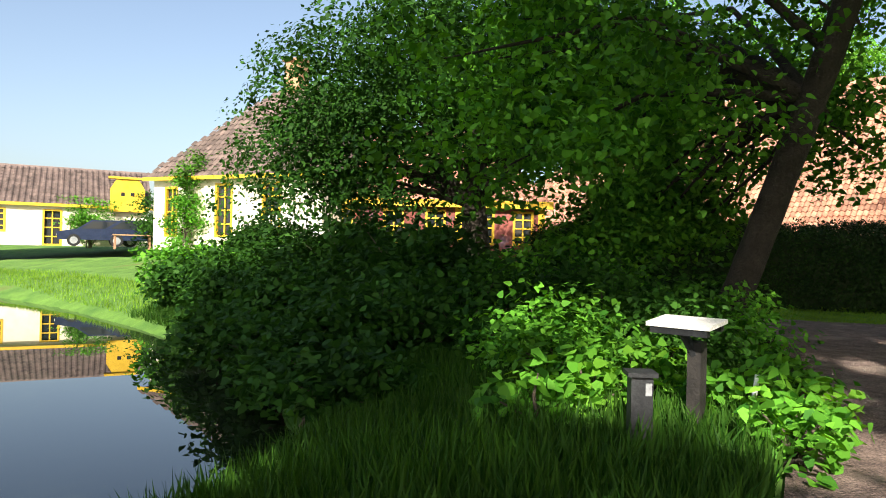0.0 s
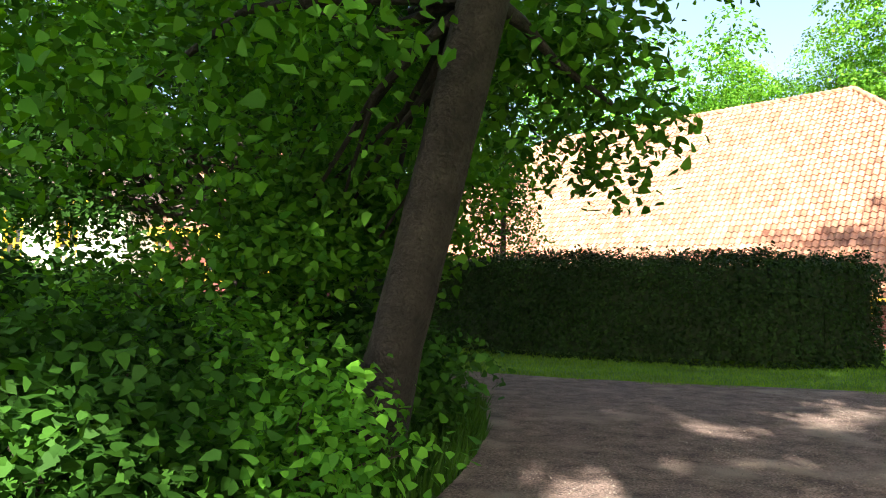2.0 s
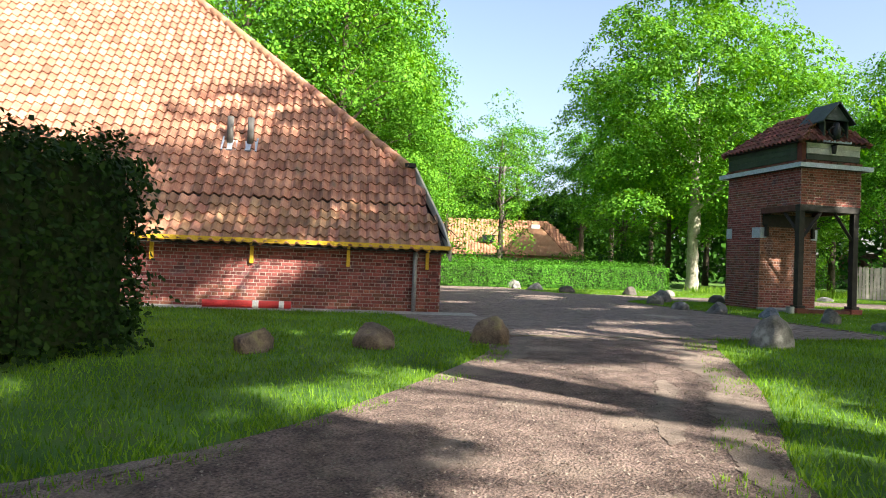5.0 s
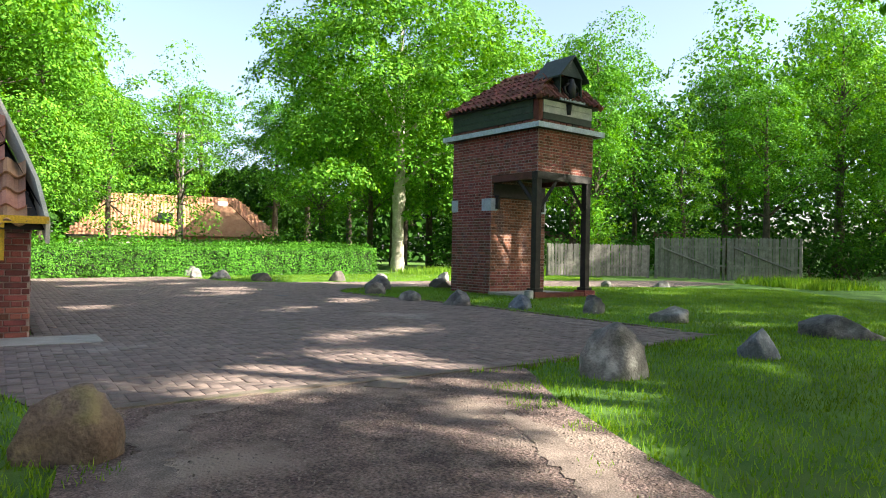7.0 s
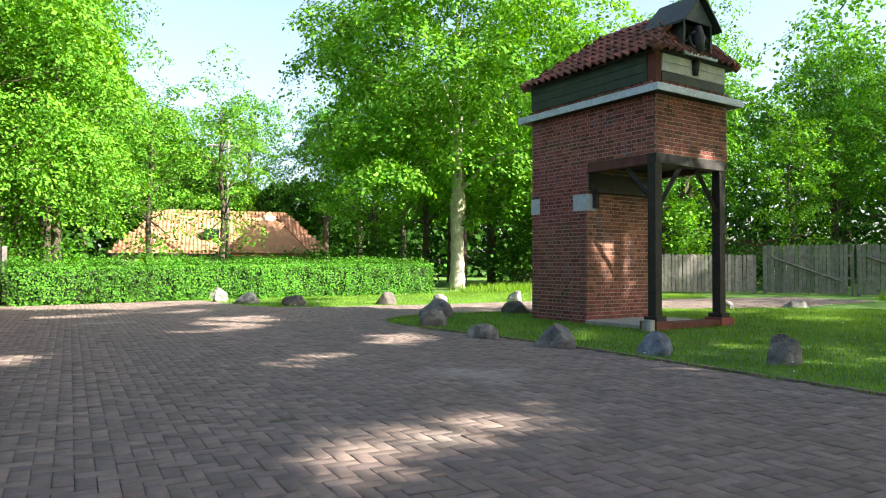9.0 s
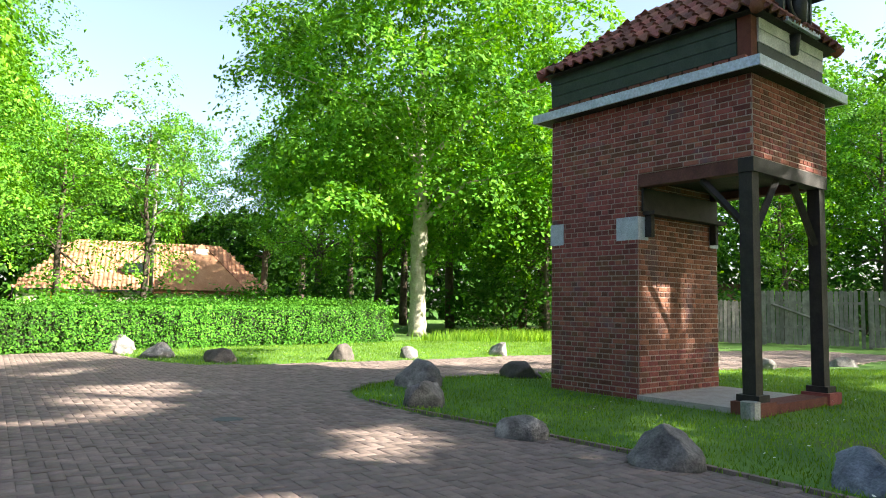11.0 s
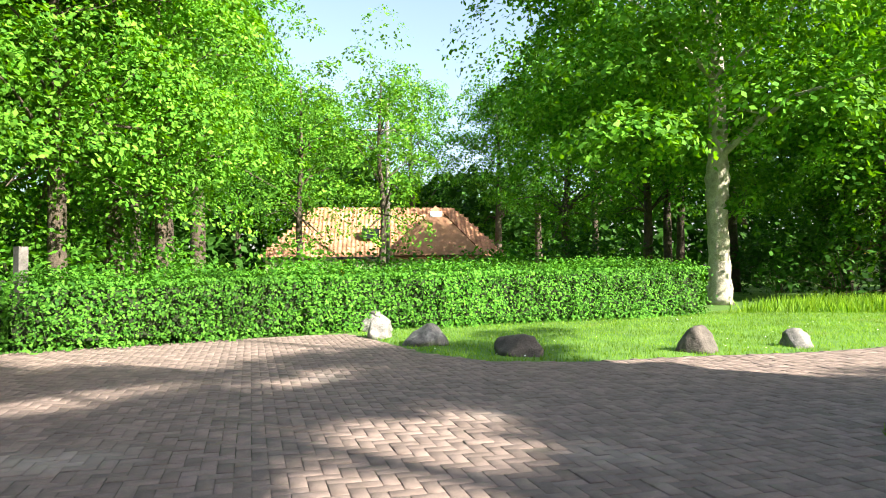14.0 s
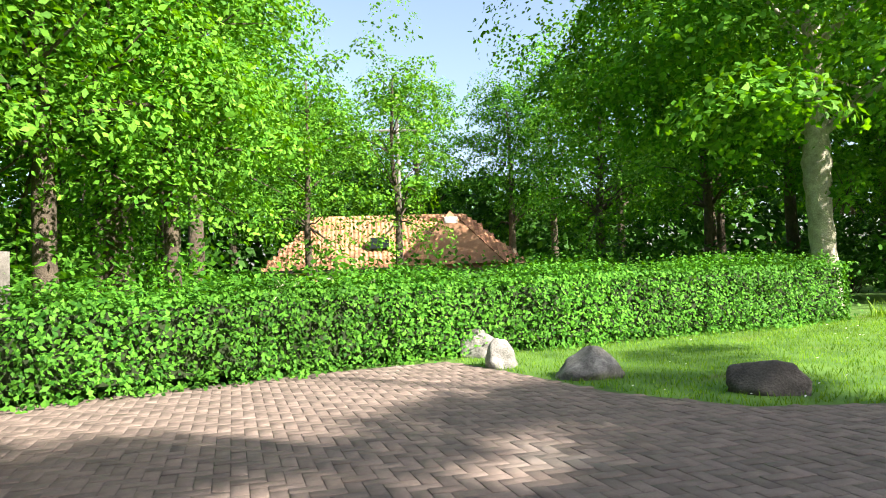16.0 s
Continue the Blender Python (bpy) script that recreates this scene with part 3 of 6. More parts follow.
def hedge(name, label, line, width, height, leaf, size, per_m2, seed, shoots=0, rough=0.05, rise=0.0):
    """A clipped hedge along a plan line: a twiggy core, coloured dark for the shade inside, and a coat of leaves on its
    faces.
    """
    rng = np.random.default_rng(seed)
    t = thing(name, label, "hedge")
    pts = smooth_line([(x, y, 0) for x, y in line], 5)
    mb = MB()
    pos, nrm = [], []
    low = height
    for i in range(len(pts) - 1):
        a, b = Vector(pts[i]), Vector(pts[i + 1])
        d = b - a
        l = d.length
        m = axes(a, d)
        w = width / 2 - 0.16
        height = low + rise * i / (len(pts) - 1)
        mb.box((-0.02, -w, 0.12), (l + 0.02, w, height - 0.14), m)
        for face, area in (("s", l * height), ("n", l * height), ("t", l * width), ("u", l * width * 0.5)):
            k = int(area * per_m2)
            x, r = rng.uniform(-0.1, l + 0.1, k), rng.uniform(0, 1, k)
            j = rng.normal(size=(k, 3)) * 0.075
            bulge = 0.07 * np.sin(x * 2 + i) + 0.06 * np.sin(r * 9 + i * 1.7) + rough * np.sin(x * 8.3 + 3 * i + 2 * np.sin(r * 6)) * np.sin(r * 13 + x * 2)
            if face in "sn":
                sg = -1 if face == "s" else 1
                p = np.stack((x, sg * (width / 2 + bulge) + j[:, 1], r * height), 1)
                q = np.array((0, sg, 0.45))
            elif face == "t":
                p = np.stack((x, (r - 0.5) * width, height + bulge * 0.8 + j[:, 2] + np.abs(rng.normal(size=k)) * 0.04), 1)
                q = np.array((0, 0, 1.0))
            else:
                p = np.stack((x, (r - 0.5) * width * 0.9, rng.uniform(0.05, height, k)), 1)
                q = np.array((0, 0, 0.6))
            p[:, :2] += j[:, :2]
            nn = rng.normal(size=(k, 3)) * 0.5 + q
            R = np.array(m.to_3x3())
            pos.append(p @ R.T + np.array(m.translation))
            nrm.append(nn @ R.T)
    for k in range(shoots):                              # young shoots above the clipped top
        i = int(rng.integers(0, len(pts) - 1))
        c = np.array(Vector(pts[i]).lerp(Vector(pts[i + 1]), rng.random())) + np.array((*rng.uniform(-0.42, 0.42, 2) * width, low + rise * i / (len(pts) - 1)))
        n = int(rng.integers(8, 22))
        h = rng.uniform(0.12, 0.34)
        s = rng.uniform(0, 1, n)
        pos.append(c + np.stack((rng.normal(size=n) * 0.07 + s * rng.normal() * 0.1, rng.normal(size=n) * 0.07 + s * rng.normal() * 0.1, s * h), 1))
        nrm.append(rng.normal(size=(n, 3)) * 0.6 + np.array((0, -0.2, 0.6)))
    for end, sg in ((pts[0], -1), (pts[-1], 1)):
        a, b = Vector(pts[0 if sg < 0 else -2]), Vector(pts[1 if sg < 0 else -1])
        m = axes(end, b - a)
        height = low if sg < 0 else low + rise
        k = int(width * height * per_m2 * 1.3)
        p = np.stack((sg * (0.08 + np.abs(rng.normal(size=k)) * 0.06), rng.uniform(-0.5, 0.5, k) * width, rng.uniform(0.02, 1, k) * height), 1)
        R = np.array(m.to_3x3())
        pos.append(p @ R.T + np.array(m.translation))
        nrm.append((rng.normal(size=(k, 3)) * 0.5 + np.array((sg, 0, 0.4))) @ R.T)
    part("core", mb, M_TWIG_SHADED, t, "twiggy inside, coloured dark for the shade within")
    v, f = leaf_verts(np.concatenate(pos), np.concatenate(nrm), size, rng)
    part("leaves", np_mesh("leaves", v, f, leaf), leaf, t)
    return t


def bush(label, base, radii, clumps, count, leaf, size, seed, spread=0.5, shape="kite", flat=0.7, name="bush", up=0.8, z0=0.1):
    rng = np.random.default_rng(seed)
    t = thing(name, label, "bush", Matrix.Translation(base))
    c = crown_points((0, 0, radii[2] * 0.45), (radii[0], radii[1], radii[2] * 0.6), clumps, seed, 0.2, -0.8)
    c[:, 2] = np.maximum(c[:, 2], z0)
    mb = MB()
    for p in c[rng.choice(len(c), min(14, len(c)), False)]:
        s = rng.normal(size=2) * 0.12
        mb.tube([(s[0], s[1], -0.1), (p[0] * 0.4, p[1] * 0.4, p[2] * 0.6), tuple(p)], [0.022, 0.014, 0.005], 5, False)
    part("stem", mb, M_BARK, t, smooth=True)
    v, f = leaf_cloud(c, spread, count, size, seed + 3, flat, 0.0, shape, up)
    part("leaves", np_mesh("leaves", v, f, leaf), leaf, t)
    return t


def boulder(label, x, y, w, d, h, kind, seed, turn=0.0, sink=0.05, taper=0.0):
    """A field stone: a lumpy, partly flattened block, sunk a little in the turf."""
    bm = bmesh.new()
    bmesh.ops.create_icosphere(bm, subdivisions=4, radius=1.0)
    rng = random.Random(seed)
    o = Vector((rng.uniform(-9, 9), rng.uniform(-9, 9), rng.uniform(-9, 9)))
    cuts = [(Vector((rng.uniform(-1, 1), rng.uniform(-1, 1), rng.uniform(-0.2, 1))).normalized(), rng.uniform(0.60, 0.86)) for _ in range(9)]
    for v in bm.verts:
        p = v.co.copy()
        for n, c in cuts:
            e = p.dot(n) - c
            if e > 0:
                p -= n * e * 0.96
        p *= 1.05 + 0.13 * noise.noise(p * 1.3 + o) + 0.06 * noise.noise(p * 3.5 + o) + 0.03 * noise.noise(p * 9 + o)
        if p.z < -0.35:
            p.z = -0.35 + (p.z + 0.35) * 0.25
        q = 1 - taper * (p.z + 0.2)
        v.co = Vector((p.x * q * w / 2, p.y * q * d / 2, (p.z + 0.45) * h / 1.52))
    me = bpy.data.meshes.new("boulder")
    bm.to_mesh(me)
    bm.free()
    me.materials.append(M_STONE[kind])
    me.polygons.foreach_set("use_smooth", [True] * len(me.polygons))
    ob = tagged(new("boulder", me), label, "boulder", "boulders along the paving")
    ob.matrix_basis = pose(x, y, -sink, 0, 0, turn)
    return ob


# ---------------------------------------------------------------- masonry and roofing
def brick_mesh(l, d, h, material):
    e = 0.006
    mb = MB()
    a, c = l / 2, h / 2
    mb.add([(-a, 0, -c), (a, 0, -c), (a, 0, c), (-a, 0, c), (-a + e, -d, -c + e), (a - e, -d, -c + e), (a - e, -d, c - e), (-a + e, -d, c - e)],
           [(4, 5, 6, 7), (0, 1, 5, 4), (1, 2, 6, 5), (2, 3, 7, 6), (3, 0, 4, 7)])
    return mb.mesh("brick", material)


BRICKS = {}


def brick_face(wall, m, length, height, skip=(), cap=300, course=0.075, stretcher=0.235, proud=0.007, material=None, seed=1, start=0.0):
    """Courses of bricks on the plane x along, z up, facing -y of m. skip: boxes (x0, z0, x1, z1) left open.
    The first cap bricks are objects of their own, the others one joined mesh."""
    rng = random.Random(seed)
    material = material or M_BRICK
    joint, rest, made = 0.012, MB(), 0
    rows = int((height + 0.002) / course)
    for r in range(rows):
        z = (r + 0.5) * course
        header = r % 2
        step = stretcher / 2 if header else stretcher
        x = -rng.uniform(0, 0.02) - (stretcher * 0.25 if header else 0) + start
        while x < length:
            a, b = max(x, 0), min(x + step, length)
            x += step
            for x0, z0, x1, z1 in skip:
                if z0 < z < z1:
                    if a >= x0 and b <= x1:
                        a = b
                    elif a < x0 < b:
                        b = x0
                    elif a < x1 < b:
                        a = x1
            if b - a < 0.03:
                continue
            l = round(b - a - joint, 3)
            mm = m @ Matrix.Translation(((a + b) / 2, -rng.uniform(0, 0.003), z)) @ Matrix.Rotation(rng.uniform(-0.006, 0.006), 4, "Y")
            if made < cap:
                key = (l, proud, material.name)
                if key not in BRICKS:
                    BRICKS[key] = brick_mesh(l, proud, course - joint, material)
                ob = new("brick", BRICKS[key])
                ob.parent = wall
                ob.matrix_basis = mm
                made += 1
            else:
                e, q, c = 0.006, l / 2, (course - joint) / 2
                rest.add([mm @ Vector(p) for p in ((-q, 0, -c), (q, 0, -c), (q, 0, c), (-q, 0, c), (-q + e, -proud, -c + e), (q - e, -proud, -c + e), (q - e, -proud, c - e), (-q + e, -proud, c - e))],
                         [(4, 5, 6, 7), (0, 1, 5, 4), (1, 2, 6, 5), (2, 3, 7, 6), (3, 0, 4, 7)])
    if rest.v:
        tagged(part("brickwork", rest, material, wall), kind="stuff")


def tile_profile(w, seg=6):
    """Across an S-shaped pantile: offsets and heights."""
    return [(w * i / seg, 0.040 * math.sin(2 * math.pi * i / seg + 0.6) + 0.018) for i in range(seg + 1)]


def pantile_mesh(w, l, material):
    p = tile_profile(w + 0.02)
    mb, n = MB(), len(p)
    mb.add([(x, 0, z + 0.045) for x, z in p] + [(x, l + 0.05, z) for x, z in p] + [(x, 0, z + 0.012) for x, z in p],
           [(i, i + 1, n + i + 1, n + i) for i in range(n - 1)] + [(2 * n + i, 2 * n + i + 1, i + 1, i) for i in range(n - 1)])
    return mb.mesh("pantile", material, False)


def pantiles(roof, m, width, length, keep, near=None, w=0.21, l=0.30, material=None, seed=2):
    """Pantiles on the plane of m (x along the eave, y up the slope). keep(x, y): where there is roof. near(x, y): the ones built as pieces."""
    rng = random.Random(seed)
    material = material or M_TILE
    own, rest, made = pantile_mesh(w, l, material), MB(), 0
    p = tile_profile(w + 0.02)
    n = len(p)
    faces = [(i, i + 1, n + i + 1, n + i) for i in range(n - 1)] + [(2 * n + i, 2 * n + i + 1, i + 1, i) for i in range(n - 1)]
    base = [Vector((x, 0, z + 0.045)) for x, z in p] + [Vector((x, l + 0.05, z)) for x, z in p] + [Vector((x, 0, z + 0.012)) for x, z in p]
    for j in range(int(length / l) + 1):
        for i in range(int(width / w) + 1):
            x, y = i * w, j * l
            if not keep(x + w / 2, y + l / 2):
                continue
            mm = m @ Matrix.Translation((x + rng.uniform(-0.006, 0.006), y + rng.uniform(-0.012, 0.012), rng.uniform(0, 0.008))) @ Matrix.Rotation(rng.uniform(-0.02, 0.02), 4, "Z")
            if near and made < 300 and near(x, y):
                ob = new("pantile", own)
                ob.parent = roof
                ob.matrix_basis = mm
                made += 1
            else:
                rest.add([mm @ v for v in base], faces)
    tagged(part("pantiles", rest, material, roof), kind="stuff")


# ---------------------------------------------------------------- barn
def wall_panel(name, m, length, height, thick, material, label, openings=()):
    """A wall from x 0 to length, facing -y of m, with real openings (x0, z0, x1, z1)."""
    w = thing(name, label, "wall", kind="structure")
    xs = sorted({0, length, *[o[0] for o in openings], *[o[2] for o in openings]})
    mb = MB()
    for a, b in zip(xs, xs[1:]):
        z = 0.0
        for o in sorted((o for o in openings if o[0] <= a and o[2] >= b), key=lambda o: o[1]):
            if o[1] > z:
                mb.box((a, 0, z), (b, thick, o[1]), m)
            z = o[3]
        mb.box((a, 0, z), (b, thick, height), m)
    part("masonry", mb, material, w)
    return w


def window(m, x, z, w, h, frame_mat, bars=(1, 2), depth=0.10, name="window", label="yellow framed window with small panes", inset=0.06):
    """A frame, glazing bars and panes set in an opening of the wall of m."""
    t = thing(name, label, "window", m @ Matrix.Translation((x, inset, z)), kind="structure")
    f = 0.07
    fr = MB()
    for lo, hi in (((0, -0.08, 0), (f, depth, h)), ((w - f, -0.08, 0), (w, depth, h)), ((f, -0.08, 0), (w - f, depth, f)), ((f, -0.08, h - f), (w - f, depth, h))):
        fr.box(lo, hi)
    part("window_frame", fr, frame_mat, t)
    nx, nz = bars
    for i in range(1, nx):
        part("glazing_bar", MB().box((w * i / nx - 0.02, -0.02, f), (w * i / nx + 0.02, 0.03, h - f)), frame_mat, t)
    for i in range(1, nz):
        part("glazing_bar", MB().box((f, -0.02, h * i / nz - 0.02), (w - f, 0.028, h * i / nz + 0.02)), frame_mat, t)
    part("pane", MB().box((f, 0.032, f), (w - f, 0.04, h - f)), M_GLASS, t)
    return t


EAVE, LEN, WID, RIDGE = 1.42, 32.0, 14.15, 9.5
INSET = 0.62                              # the gable shoulder leans in
MB_WALL = axes((BARN[0] - BD[0] * LEN, BARN[1] - BD[1] * LEN, 0), BD)      # x along the long wall to the corner, y inwards
wall_south = wall_panel("wall_south", MB_WALL, LEN, EAVE + 0.1, 0.3, M_MORTAR, "low red brick side wall of the barn")
brick_face(wall_south, MB_WALL @ Matrix.Translation((LEN - 8.0, 0, 0)), 8.0, EAVE + 0.06, seed=3, course=0.072)
MB_END = axes((BARN[0], BARN[1], 0), BN)                                   # the end wall, x inwards


def roof_z(s):
    """Height of the roof at a distance s in from the long wall: flatter at the foot."""
    return EAVE + 0.12 + (s * 0.86 if s < 0.9 else 0.9 * 0.86 + (s - 0.9) * (RIDGE - EAVE - 0.12 - 0.774) / (WID / 2 - 0.9))


# end wall with its low gable shoulders
end = thing("wall_east", "red brick end wall of the barn", "wall", kind="structure")
sh = [(0, 0), (WID, 0), (WID, EAVE), (WID - 0.35, EAVE + 0.3), (0.35, EAVE + 0.3), (0, EAVE)]
mE = MB_END @ Matrix(((1, 0, 0, 0), (0, 0, 1, 0), (0, 1, 0, 0), (0, 0, 0, 1)))
part("masonry", MB().prism(sh, 0.02, 0.30, mE), M_MORTAR, end)
back = thing("wall_north", "far side wall of the barn", "wall", kind="structure")
part("masonry", MB().box((0, WID - 0.3, 0), (LEN, WID, EAVE + 0.1), MB_WALL), M_BRICK, back)
west = thing("wall_west", "far end wall of the barn", "wall", kind="structure")
part("masonry", MB().box((0, 0.3, 0), (0.3, WID - 0.3, 3.0), MB_WALL), M_BRICK, west)

barn_roof = thing("roof", "huge hipped barn roof of weathered orange pantiles", "roof", kind="structure")
HIP_Z, HIP_S, RX1, RX0 = roof_z(1.7), 1.7, LEN - 7.9, 9.5
deck = MB()


def RP(x, s, z):
    return MB_WALL @ Vector((x, s, z))


pr = [(-0.30, roof_z(0) - 0.26), (0.9, roof_z(0.9)), (HIP_S, HIP_Z), (WID / 2, RIDGE)]
for sg in (0, 1):
    f = (lambda s: s) if sg == 0 else (lambda s: WID - s)
    row = [[RP(x, f(s), z - 0.03) for x in xs] for (s, z), xs in zip(pr, ((-0.2, LEN + 0.12), (-0.2, LEN - 0.25), (-0.2, LEN - INSET), (RX0, RX1)))]
    for a, b in zip(row, row[1:]):
        q = [a[0], a[1], b[1], b[0]]
        deck.add(q if sg == 0 else q[::-1], [(0, 1, 2, 3)])
deck.add([RP(LEN - INSET, HIP_S, HIP_Z - 0.03), RP(LEN - INSET, WID - HIP_S, HIP_Z - 0.03), RP(RX1, WID / 2, RIDGE - 0.03)], [(0, 1, 2)])
deck.add([RP(LEN + 0.12, -0.2, EAVE + 0.02), RP(LEN + 0.12, WID + 0.2, EAVE + 0.02), RP(LEN - INSET, WID - HIP_S, HIP_Z - 0.03), RP(LEN - INSET, HIP_S, HIP_Z - 0.03)], [(0, 1, 2, 3)])
deck.add([RP(-0.2, HIP_S, HIP_Z - 0.03), RP(RX0, WID / 2, RIDGE - 0.03), RP(-0.2, WID - HIP_S, HIP_Z - 0.03)], [(0, 1, 2)])
part("boarding", deck, M_DARKWOOD, barn_roof)


def slope_frame(x0, s0, z0, s1, z1):
    """Frame on the south slope: x along the eave, y up the slope."""
    up_ = (Vector((0, s1 - s0, z1 - z0))).normalized()
    xa = Vector((1, 0, 0))
    za = xa.cross(up_)
    loc = Matrix(((xa.x, up_.x, za.x, x0), (xa.y, up_.y, za.y, s0), (xa.z, up_.z, za.z, z0), (0, 0, 0, 1)))
    return MB_WALL @ loc


L1 = math.hypot(1.2, roof_z(0.9) - (roof_z(0) - 0.26))
pantiles(barn_roof, slope_frame(0, -0.30, roof_z(0) - 0.26, 0.9, roof_z(0.9)), LEN, L1 - 0.2, lambda x, y: x < LEN + 0.05 - y * 0.2, near=lambda x, y: x > LEN - 8.2)
L2 = math.hypot(WID / 2 - 0.9, RIDGE - roof_z(0.9))


def in_slope(x, y):
    s = 0.9 + y / L2 * (WID / 2 - 0.9)
    k = max(0.0, (s - HIP_S) / (WID / 2 - HIP_S))
    edge = LEN - 0.25 - (INSET - 0.25) * min(1.0, (s - 0.9) / (HIP_S - 0.9))
    return k * RX0 < x < edge - k * (LEN - INSET - RX1) and y < L2


pantiles(barn_roof, slope_frame(0, 0.9, roof_z(0.9), WID / 2, RIDGE), LEN, L2, in_slope, seed=4)


def ridge_caps(parent, a, b, material, r=0.13, step=0.38):
    a, b = Vector(a), Vector(b)
    n = max(1, int((b - a).length / step))
    d = (b - a) / n
    for i in range(n):
        p = a + d * i
        part("ridge_tile", MB().tube([tuple(p), tuple(p + d * 1.08)], [r, r * 0.9], 8), material, parent, smooth=True)


ridge_caps(barn_roof, RP(RX0, WID / 2, RIDGE), RP(RX1, WID / 2, RIDGE), M_TILE)
ridge_caps(barn_roof, RP(LEN - INSET, HIP_S, HIP_Z), RP(RX1, WID / 2, RIDGE), M_TILE)
ridge_caps(barn_roof, RP(-0.1, HIP_S, HIP_Z), RP(RX0, WID / 2, RIDGE), M_TILE)


def on_wall(mb, lo, hi, m=None):
    return mb.box(lo, hi, m or MB_WALL)


gut = thing("gutter", "ochre yellow painted wooden eaves gutter", "gutter", kind="structure")
part("gutter_board", on_wall(MB(), (LEN - 12, -0.34, EAVE - 0.10), (LEN + 0.16, -0.30, EAVE - 0.015)), M_YELLOW, gut)
part("gutter_base", on_wall(MB(), (LEN - 12, -0.30, EAVE - 0.10), (LEN + 0.16, -0.02, EAVE - 0.07)), M_DARKWOOD, gut)
for a in (0.30, 1.95, 3.9, 5.85, 7.8):
    b = thing("gutter_bracket", "ochre yellow wooden eaves bracket on brick wall", "bracket", group="eaves brackets")
    part("upright", on_wall(MB(), (LEN - a - 0.035, -0.075, EAVE - 0.52), (LEN - a + 0.035, -0.013, EAVE - 0.10)), M_YELLOW, b)
    part("arm", on_wall(MB(), (LEN - a - 0.03, -0.28, EAVE - 0.16), (LEN - a + 0.03, -0.076, EAVE - 0.101)), M_YELLOW, b)
dp = thing("downpipe", "grey zinc downpipe on the barn wall", "pipe")
part("pipe", MB().tube([tuple(MB_WALL @ Vector((LEN - 0.56, -0.08, z))) for z in (0.0, 0.7, EAVE - 0.1)], [0.045] * 3, 10), M_ZINC, dp, smooth=True)
for z in (0.35, 1.1):
    part("clamp", MB().tube([tuple(MB_WALL @ Vector((LEN - 0.56, -0.08, z))), tuple(MB_WALL @ Vector((LEN - 0.56, -0.08, z + 0.04)))], [0.052, 0.052], 10), M_ZINC, dp)
# barge boards at the end of the roof
bg = thing("barge_board", "weathered pale barge board at the roof's end", "board", kind="structure")
prof = [(-0.34, roof_z(0) - 0.28), (0.3, roof_z(0.3) - 0.02), (0.9, roof_z(0.9)), (HIP_S, HIP_Z)]
for (s0, z0), (s1, z1) in zip(prof, prof[1:]):
    mb = MB()
    mb.add([RP(LEN + x - 0.30 * max(s, 0) - 0.16 * max(s - 0.9, 0), s, z) for x in (0.125, 0.17) for s, z in ((s0, z0 - 0.16), (s1, z1 - 0.20), (s1, z1 + 0.10), (s0, z0 + 0.10))], [(0, 1, 2, 3), (7, 6, 5, 4), (0, 4, 5, 1), (1, 5, 6, 2), (2, 6, 7, 3), (3, 7, 4, 0)])
    part("board", mb, M_BARGE, bg)
mb = MB()
mb.add([RP(x, s, z) for x in (LEN - INSET - 0.1, LEN - INSET + 0.16) for s, z in ((HIP_S - 0.1, HIP_Z + 0.02), (WID - HIP_S + 0.1, HIP_Z + 0.02), (WID - HIP_S + 0.1, HIP_Z + 0.12), (HIP_S - 0.1, HIP_Z + 0.12))], [(0, 1, 2, 3), (7, 6, 5, 4), (0, 4, 5, 1), (1, 5, 6, 2), (2, 6, 7, 3), (3, 7, 4, 0)])
part("hip_gutter", mb, M_DARKWOOD, bg)
# the far corner's yellow painted boards
yb = thing("barge_board", "bright ochre barge board on the brick gable corner", "board", kind="structure")
for (s0, z0), (s1, z1) in zip(prof, prof[1:]):
    mb = MB()
    mb.add([RP(LEN + x - 0.30 * max(s, 0) - 0.16 * max(s - 0.9, 0), WID - s, z) for x in (0.125, 0.19) for s, z in ((s0, z0 - 0.35), (s1, z1 - 0.30), (s1, z1 + 0.08), (s0, z0 + 0.08))], [(3, 2, 1, 0), (4, 5, 6, 7), (1, 5, 4, 0), (2, 6, 5, 1), (3, 7, 6, 2), (0, 4, 7, 3)])
    part("board", mb, M_YELLOW, yb)
m_out = Matrix(((BN[0], BD[0] * -1, 0, BARN[0]), (BN[1], BD[1] * -1, 0, BARN[1]), (0, 0, 1, 0), (0, 0, 0, 1)))
brick_face(end, m_out @ Matrix.Translation((WID - 1.6, 0.0, 0)), 1.6, EAVE, seed=8)
brick_face(end, m_out @ Matrix.Translation((0, 0.0, 0)), 3.0, EAVE, seed=9, cap=60)
yp = thing("corner_board", "ochre painted plank on the barn's end wall", "board", kind="structure")
part("plank", MB().box((WID - 0.62, -0.06, 0.65), (WID - 0.30, -0.014, 1.5), m_out), M_YELLOW, yp)
part("plaster", MB().box((WID - 0.28, -0.05, 0.62), (WID + 0.02, -0.014, EAVE), m_out), M_CREAM, yp)
